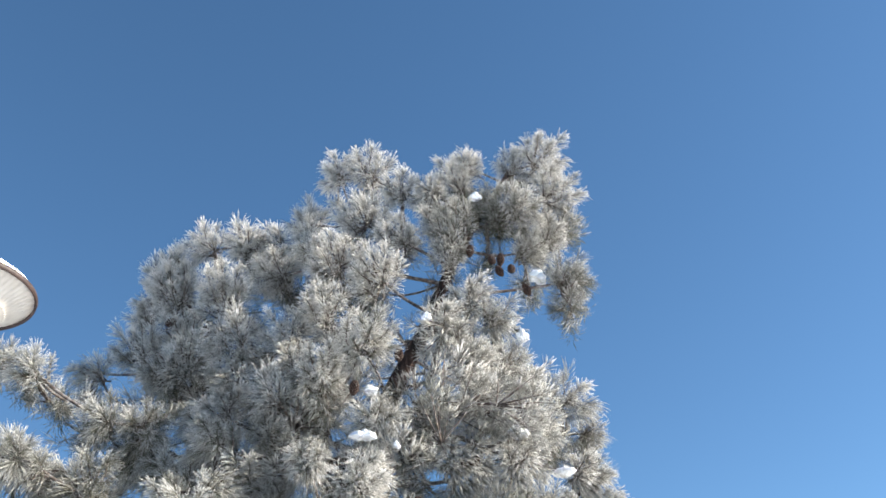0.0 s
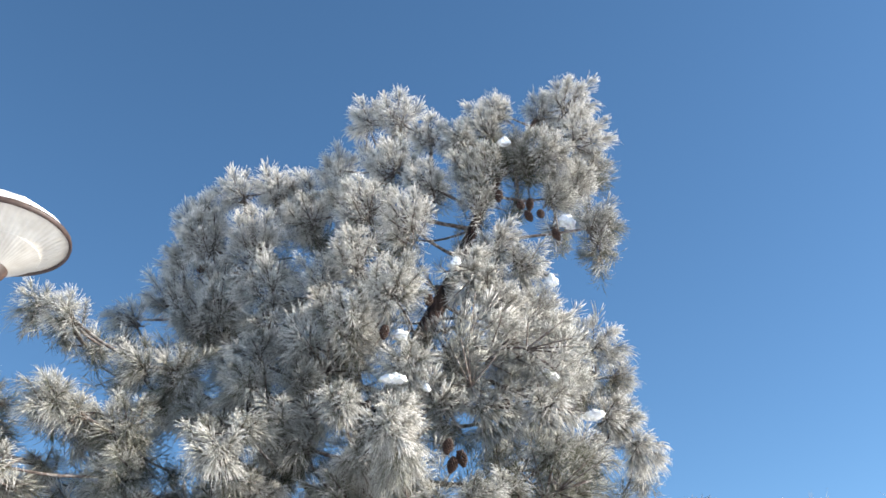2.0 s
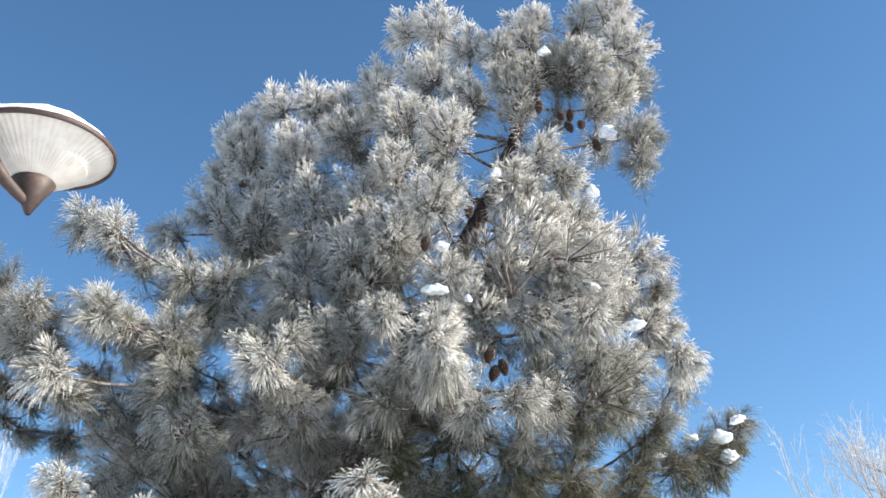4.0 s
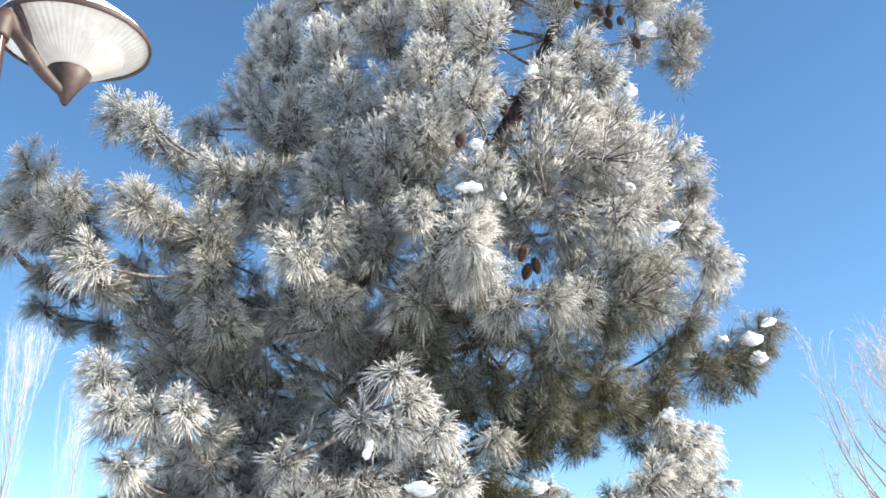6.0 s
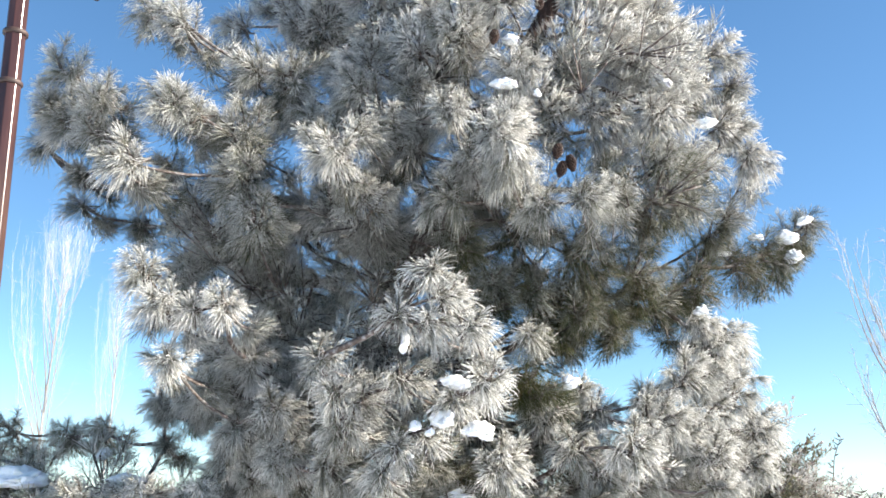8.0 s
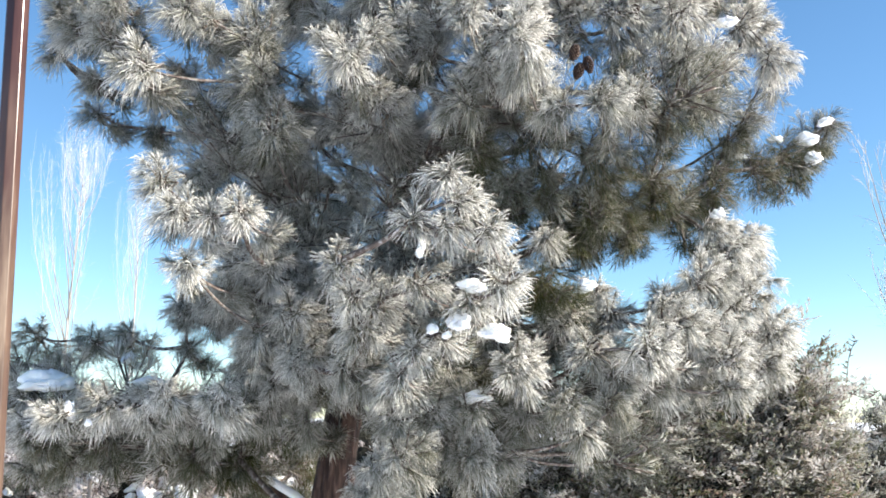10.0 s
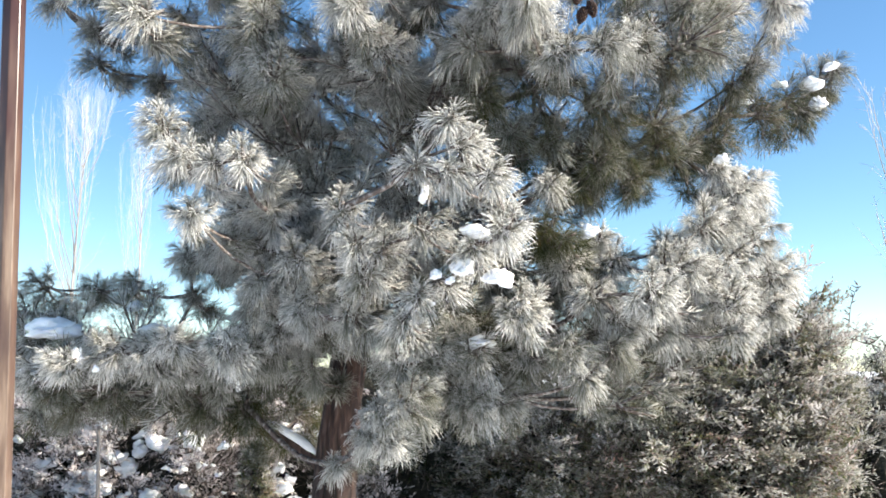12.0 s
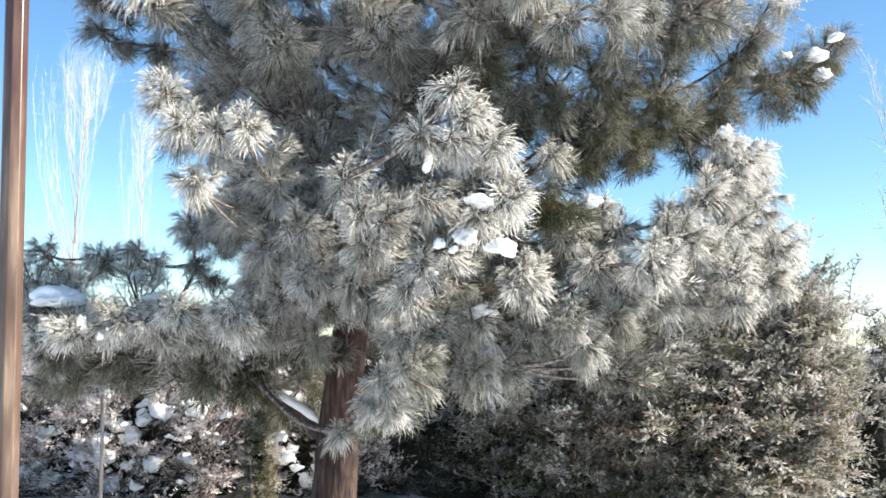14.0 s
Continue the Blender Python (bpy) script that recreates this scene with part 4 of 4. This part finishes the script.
# ---- hedges and bushes ----
def sprigs(rng, pos, out, size, per, leaf, frost, up=0.5):
    """Short leafy twigs at pos that point along out: folded leaves in two ranks along a thin stem."""
    n = len(pos)
    ax = unit(out + np.array([0, 0, up]) + 0.5 * rng.standard_normal((n, 3)))
    ls = rng.uniform(0.6, 1.4, n) * size
    s = rng.uniform(0.0, 1.0, (n, per))
    base = (pos[:, None] + ax[:, None] * (ls[:, None] * s)[..., None]).reshape(-1, 3)
    sa, sb = frames_of(ax)
    rank = rng.choice([-1.0, 1.0], (n, per))
    fan = (sa[:, None] * (rank * rng.uniform(0.5, 1.1, (n, per)))[..., None] + sb[:, None] * rng.normal(0, 0.4, (n, per))[..., None]).reshape(-1, 3)
    d = unit(np.repeat(ax, per, 0) * 0.8 + fan)
    a, b = frames_of(d)
    ln = leaf * rng.uniform(0.6, 1.5, n * per) * (1.25 - 0.5 * s.ravel())
    w = ln * 0.32
    v = np.empty((n * per, 4, 3))
    v[:, 0] = base
    v[:, 1] = base + d * (ln * 0.5)[:, None] + a * (w * 0.5)[:, None] + b * (w * 0.25)[:, None]
    v[:, 2] = base + d * ln[:, None]
    v[:, 3] = base + d * (ln * 0.5)[:, None] - a * (w * 0.5)[:, None] + b * (w * 0.25)[:, None]
    t = (np.arange(n * per) * 4)[:, None, None] + np.array([[0, 1, 2], [0, 2, 3]])[None]
    fr = np.clip(np.repeat(np.asarray(frost) + rng.normal(0, 0.16, n), per)[:, None] + rng.normal(0, 0.1, (n * per, 1)) + np.array([[-0.2, 0.05, 0.25, 0.05]]) + 0.25 * (s.reshape(-1, 1) - 0.5), 0, 1)
    # stems
    sv = np.empty((n, 4, 3))
    foot = pos - ax * (ls * 0.8)[:, None]
    for k in range(3):
        o = sa * math.cos(k * 2.094) + sb * math.sin(k * 2.094)
        sv[:, k] = foot + o * 0.004
    sv[:, 3] = pos + ax * ls[:, None]
    st = (np.arange(n) * 4)[:, None, None] + np.array([[0, 1, 3], [1, 2, 3], [2, 0, 3]])[None]
    return (v.reshape(-1, 3), t.reshape(-1, 3), fr.ravel()), (sv.reshape(-1, 3), st.reshape(-1, 3))


def bush(name, label, mounds, clusters, leaf, size, frost, mat, seed, per=16, twigs=12, category="bush", top_frost=0.2, rough=0.3, spread=0.05, reach=0.32):
    """A bush over several mounds (centre, half sizes): layered sprays of leafy twigs, rimed along their upper edge, with dark gaps between them."""
    rng = np.random.default_rng(seed)
    pos, out, fr = [], [], []
    area = np.array([m[3] * m[5] + m[3] * m[4] for m in mounds])
    for m, k in zip(mounds, (clusters * area / area.sum()).astype(int)):
        c, s = np.array(m[:3]), np.array(m[3:6])
        o = unit(rng.standard_normal((k, 3)))
        o[:, 1] = np.where(rng.uniform(0, 1, k) < 0.7, -np.abs(o[:, 1]), o[:, 1])
        w = np.array([noise.noise(Vector(q * 3.0 + c)) for q in o])
        rad = (1 + rough * w) * rng.uniform(0.76, 1.04, k)
        foot = c + o * s * rad[:, None]
        run = unit(unit(o / s) * 0.55 + np.array([0.25, 0, 0.12]) + rng.standard_normal((k, 3)) * np.array([0.8, 0.5, 0.28]))
        long = reach * rng.uniform(0.5, 1.25, k)
        tint = frost + top_frost * o[:, 2] + 0.5 * (rad - 0.95) + rng.normal(0, 0.19, k)
        u = rng.uniform(0, 1, (k, twigs))
        p = foot[:, None] + run[:, None] * (long[:, None] * u)[..., None] + rng.normal(0, spread, (k, twigs, 3)) * (1.15 - 0.7 * u)[..., None] * np.array([1, 1, 0.55])
        p[..., 2] += 0.10 * long[:, None] * np.sin(u * 2.6)
        p = p.reshape(-1, 3)
        keep = p[:, 2] > 0.03
        pos.append(p[keep])
        out.append(np.repeat(unit(run + 0.3 * unit(o / s)), twigs, 0)[keep])
        fr.append((tint[:, None] + 0.34 * (u - 0.55)).ravel()[keep])
    pos, out, fr = np.concatenate(pos), np.concatenate(out), np.concatenate(fr)
    lv, st = sprigs(rng, pos, out, size, per, leaf, fr, 0.25)
    b = np.array([mounds[0][0], mounds[0][1], 0.0])
    ob = new(name)
    ob.location = b
    tagged(ob, label, category)
    mesh_ob("foliage", lv[0] - b, lv[1], mat, ob, frost=lv[2], smooth=False)
    # added solid lumps, one a mound, standing in for the shaded inside
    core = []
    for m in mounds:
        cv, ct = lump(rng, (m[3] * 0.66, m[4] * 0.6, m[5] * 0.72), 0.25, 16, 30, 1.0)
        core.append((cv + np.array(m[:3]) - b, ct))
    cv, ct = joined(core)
    mesh_ob("shade_core", cv, ct, INNER, ob)
    stems = [(st[0] - b, st[1])]
    for m in mounds:
        for _ in range(6):
            f0 = np.array([m[0] + rng.uniform(-0.3, 0.3) * m[3], m[1] + rng.uniform(-0.2, 0.3) * m[4], 0.0]) - b
            f1 = np.array([m[0] + rng.uniform(-0.8, 0.8) * m[3], m[1] + rng.uniform(-0.7, 0.5) * m[4], m[2] + rng.uniform(0.2, 0.9) * m[5]]) - b
            stems.append(tube(smooth_line([f0, (f0 + f1) / 2 + rng.normal(0, 0.08, 3), f1], 8), np.linspace(0.025, 0.007, 8), 6, 0.1, rng))
    v, t = joined(stems)
    tagged(mesh_ob("stem_thicket", v, t, TWIG, ob), kind="stuff")
    return ob


shrub = bush("frosted_shrub", "large evergreen shrub, grey-green and brownish, powdered with frost", [(0.75, 9.5, 0.8, 1.08, 0.9, 1.1), (1.36, 9.5, 1.2, 0.44, 0.6, 1.02), (-0.5, 9.6, 0.5, 0.9, 0.7, 0.95)], 1250, 0.052, 0.16, 0.34, JUNIPER, 21, per=11, rough=0.4, reach=0.32)
bush("dark_hedge", "dark green clipped hedge with a dusting of frost", [(-1.6, 9.6, 0.3, 1.5, 0.5, 0.95), (-3.2, 10.1, 0.3, 1.4, 0.5, 0.9)], 520, 0.036, 0.10, 0.14, THUJA, 22, category="hedge", reach=0.2, per=12)
bush("hedge", "dark hedge with reddish frosted top twigs", [(2.35, 9.9, 0.3, 0.42, 0.4, 0.85), (2.7, 10.8, 0.5, 0.7, 0.5, 1.0), (3.2, 12.0, 0.7, 1.4, 0.6, 1.0), (5.0, 12.4, 0.7, 1.6, 0.6, 1.0)], 540, 0.045, 0.14, 0.24, THUJA, 23, category="hedge", per=12)
bush("snowy_shrub", "tangled shrub loaded with snow and frost", [(-4.3, 9.0, 0.25, 1.1, 0.7, 0.95), (-5.7, 8.9, 0.25, 1.3, 0.7, 1.05), (-3.0, 9.3, 0.2, 0.9, 0.5, 0.8)], 900, 0.042, 0.16, 0.68, PRIVET, 24, rough=0.5, reach=0.26, per=13)
bush("frosted_hedge", "white frosted hedge in front of the open ground", [(-6.0, 12.6, 0.5, 2.0, 0.6, 1.15), (-3.2, 12.8, 0.5, 2.0, 0.6, 1.05)], 200, 0.045, 0.2, 0.75, PRIVET, 25, category="hedge", rough=0.4)
bush("columnar_conifer", "slim yellow-green conifer column behind the pine", [(-3.04, 8.2, 0.4, 0.09, 0.09, 0.45)], 90, 0.028, 0.06, 0.12, JUNIPER, 26, category="bush", reach=0.07, spread=0.025)


def stray_twig(parent, line, seed):
    """A thin side-shooting twig that stands out above its shrub."""
    rng = np.random.default_rng(seed)
    c = smooth_line(line, 14)
    bits = [tube(c, np.linspace(0.006, 0.003, 14), 5)]
    for k in range(3, 14):
        for _ in range(2):
            d = unit(np.array([rng.normal(0, 1), rng.normal(0, 0.6), 0.4]))
            bits.append(tube([c[k], c[k] + d * 0.02, c[k] + d * rng.uniform(0.03, 0.07)], [0.003, 0.006, 0.002], 4))
    v, t = joined(bits)
    mesh_ob("twig", v - np.array(parent.location), t, TWIG, parent)


stray_twig(shrub, [(1.91, 9.5, 1.45), (2.02, 9.5, 1.81), (2.06, 9.5, 2.06), (2.13, 9.5, 2.24)], 1)
stray_twig(shrub, [(2.01, 9.5, 1.78), (2.18, 9.5, 1.71), (2.27, 9.5, 1.76)], 2)


def stake_material():
    m, nt, b = material("weathered_stake_wood", 0.85)
    n = noise_tex(nt, 30.0, 5.0, (1, 1, 0.1))
    nt.links.new(ramp(nt, n, [(0.3, (0.28, 0.22, 0.18)), (0.7, (0.52, 0.45, 0.40))]), b.inputs["Base Color"])
    bump(nt, b, n, 0.6, 0.004)
    return m


STAKE = stake_material()


def garden_stake():
    v, t = tube([(-4.36, 8.0, -0.05), (-4.365, 8.0, 0.5), (-4.38, 8.0, 0.98)], [0.018, 0.017, 0.016], 10)
    tagged(mesh_ob("garden_stake", v, t, STAKE), "pale thin wooden stake standing in a snowy shrub", "stake")


garden_stake()


def snow_on_shrubs():
    rng = np.random.default_rng(12)
    for k in range(170):
        x = rng.uniform(-6.3, -2.6)
        z = rng.uniform(0.12, 1.05)
        w = 0.025 + 0.075 * rng.uniform() ** 1.8
        if k % 20 == 0:
            x, w, z = rng.uniform(-5.6, -3.9), rng.uniform(0.07, 0.11), rng.uniform(0.1, 0.75)
        v, t = heap(rng, (w, w * 0.8, w * rng.uniform(0.5, 0.9)))
        ob = mesh_ob("snow_clump", v, t, SNOW_MAT)
        ob.location = (x, 9.0 - 0.68 * math.sqrt(max(0.05, 1 - ((z - 0.25) / 0.95) ** 2)) + (0.35 if x > -3.4 else 0.0) + rng.uniform(-0.05, 0.2), z)
        tagged(ob, "small lump of snow caught on a frosted shrub", "snow", "snow on the shrub")


snow_on_shrubs()


# ---- bare frosted trees ----
def bare_tree(name, label, base, height, width, seed, upright, stems, twigs, thick=0.12, start=0.25, frost=0.85, twig_len=0.22):
    rng = np.random.default_rng(seed)
    tree = new(name)
    tree.location = base
    tagged(tree, label, "tree")
    small = []
    mains = [smooth_line([(0, 0, -0.2), (rng.normal(0, 0.02) * height, 0, height * 0.35), (rng.normal(0, 0.03) * height, 0, height * 0.7), (rng.normal(0, 0.02) * height, 0, height * 0.97)], 30)]
    tv, tt = tube(mains[0], thick * (1 - np.linspace(0, 0.94, 30)), 9)
    mesh_ob("trunk", tv, tt, RIME, tree, frost=np.full(len(tv), frost * 0.6))
    for k in range(stems):
        s = start + (0.9 - start) * (k + rng.uniform()) / stems
        p = mains[0][int(s * 29)]
        a = rng.uniform(0, 2 * math.pi)
        reach = width * (1.15 - s) * rng.uniform(0.6, 1.1)
        top = min(p[2] + reach * upright * rng.uniform(0.8, 1.3), height * rng.uniform(0.9, 1.0))
        e = np.array([p[0] + reach * math.cos(a), p[1] + reach * math.sin(a), top])
        m = p * 0.5 + e * 0.5 + np.array([math.cos(a), math.sin(a), -0.2]) * reach * 0.22
        mains.append(smooth_line([p, m, e], 16))
        v, t = tube(mains[-1], thick * 0.42 * (1 - s * 0.6) * np.linspace(1, 0.12, 16), 5)
        rime = np.repeat(np.linspace(frost * 0.15, frost * 1.1, 16), 5)
        mesh_ob("limb", v, t, RIME, tree, frost=np.append(rime, rime[[0, -1]]))
    for _ in range(twigs):
        c = mains[rng.integers(0, len(mains))]
        i = int(rng.uniform(0.25, 1.0) * (len(c) - 1))
        g = unit(c[min(i + 1, len(c) - 1)] - c[i - 1])
        d = unit(g + (0.55 if upright < 3 else 0.32) * rng.standard_normal(3) + np.array([0, 0, 0.25 * upright]))
        L = height * twig_len * rng.uniform(0.3, 1.0) * (0.5 + 0.5 * (1 - i / len(c)))
        m = c[i] + d * L * 0.5 + rng.normal(0, 0.03 * L, 3)
        e = c[i] + d * L + np.array([0, 0, 0.12 * L * min(upright, 1.5)])
        small.append(tube([c[i], m, e], [thick * 0.06, thick * 0.045, thick * 0.016], 3))
        for _k in range(3):
            u = rng.uniform(0.3, 0.95)
            b = c[i] * (1 - u) + e * u
            small.append(tube([b, b + unit(d + 0.6 * rng.standard_normal(3)) * L * 0.35], [thick * 0.04, thick * 0.014], 3))
    v, t = joined(small)
    tagged(mesh_ob("twig_crown", v, t, RIME, tree, frost=np.clip(frost + rng.normal(0, 0.08, len(v)), 0, 1)), kind="stuff")
    return tree


bare_tree("poplar_tree", "tall bare poplar white with hoarfrost", (-26.1, 45, 0), 15.0, 2.6, 31, 5.0, 24, 300, 0.080, 0.14, 0.55)
bare_tree("poplar_tree", "slender bare poplar white with hoarfrost", (-23.5, 46, 0), 12.4, 1.4, 32, 5.5, 14, 200, 0.066, 0.25, 0.55)
bare_tree("bare_tree", "bare deciduous tree with fine frosted twigs", (7.2, 21, 0), 7.1, 2.9, 33, 1.8, 34, 460, 0.10, 0.2, 0.42)
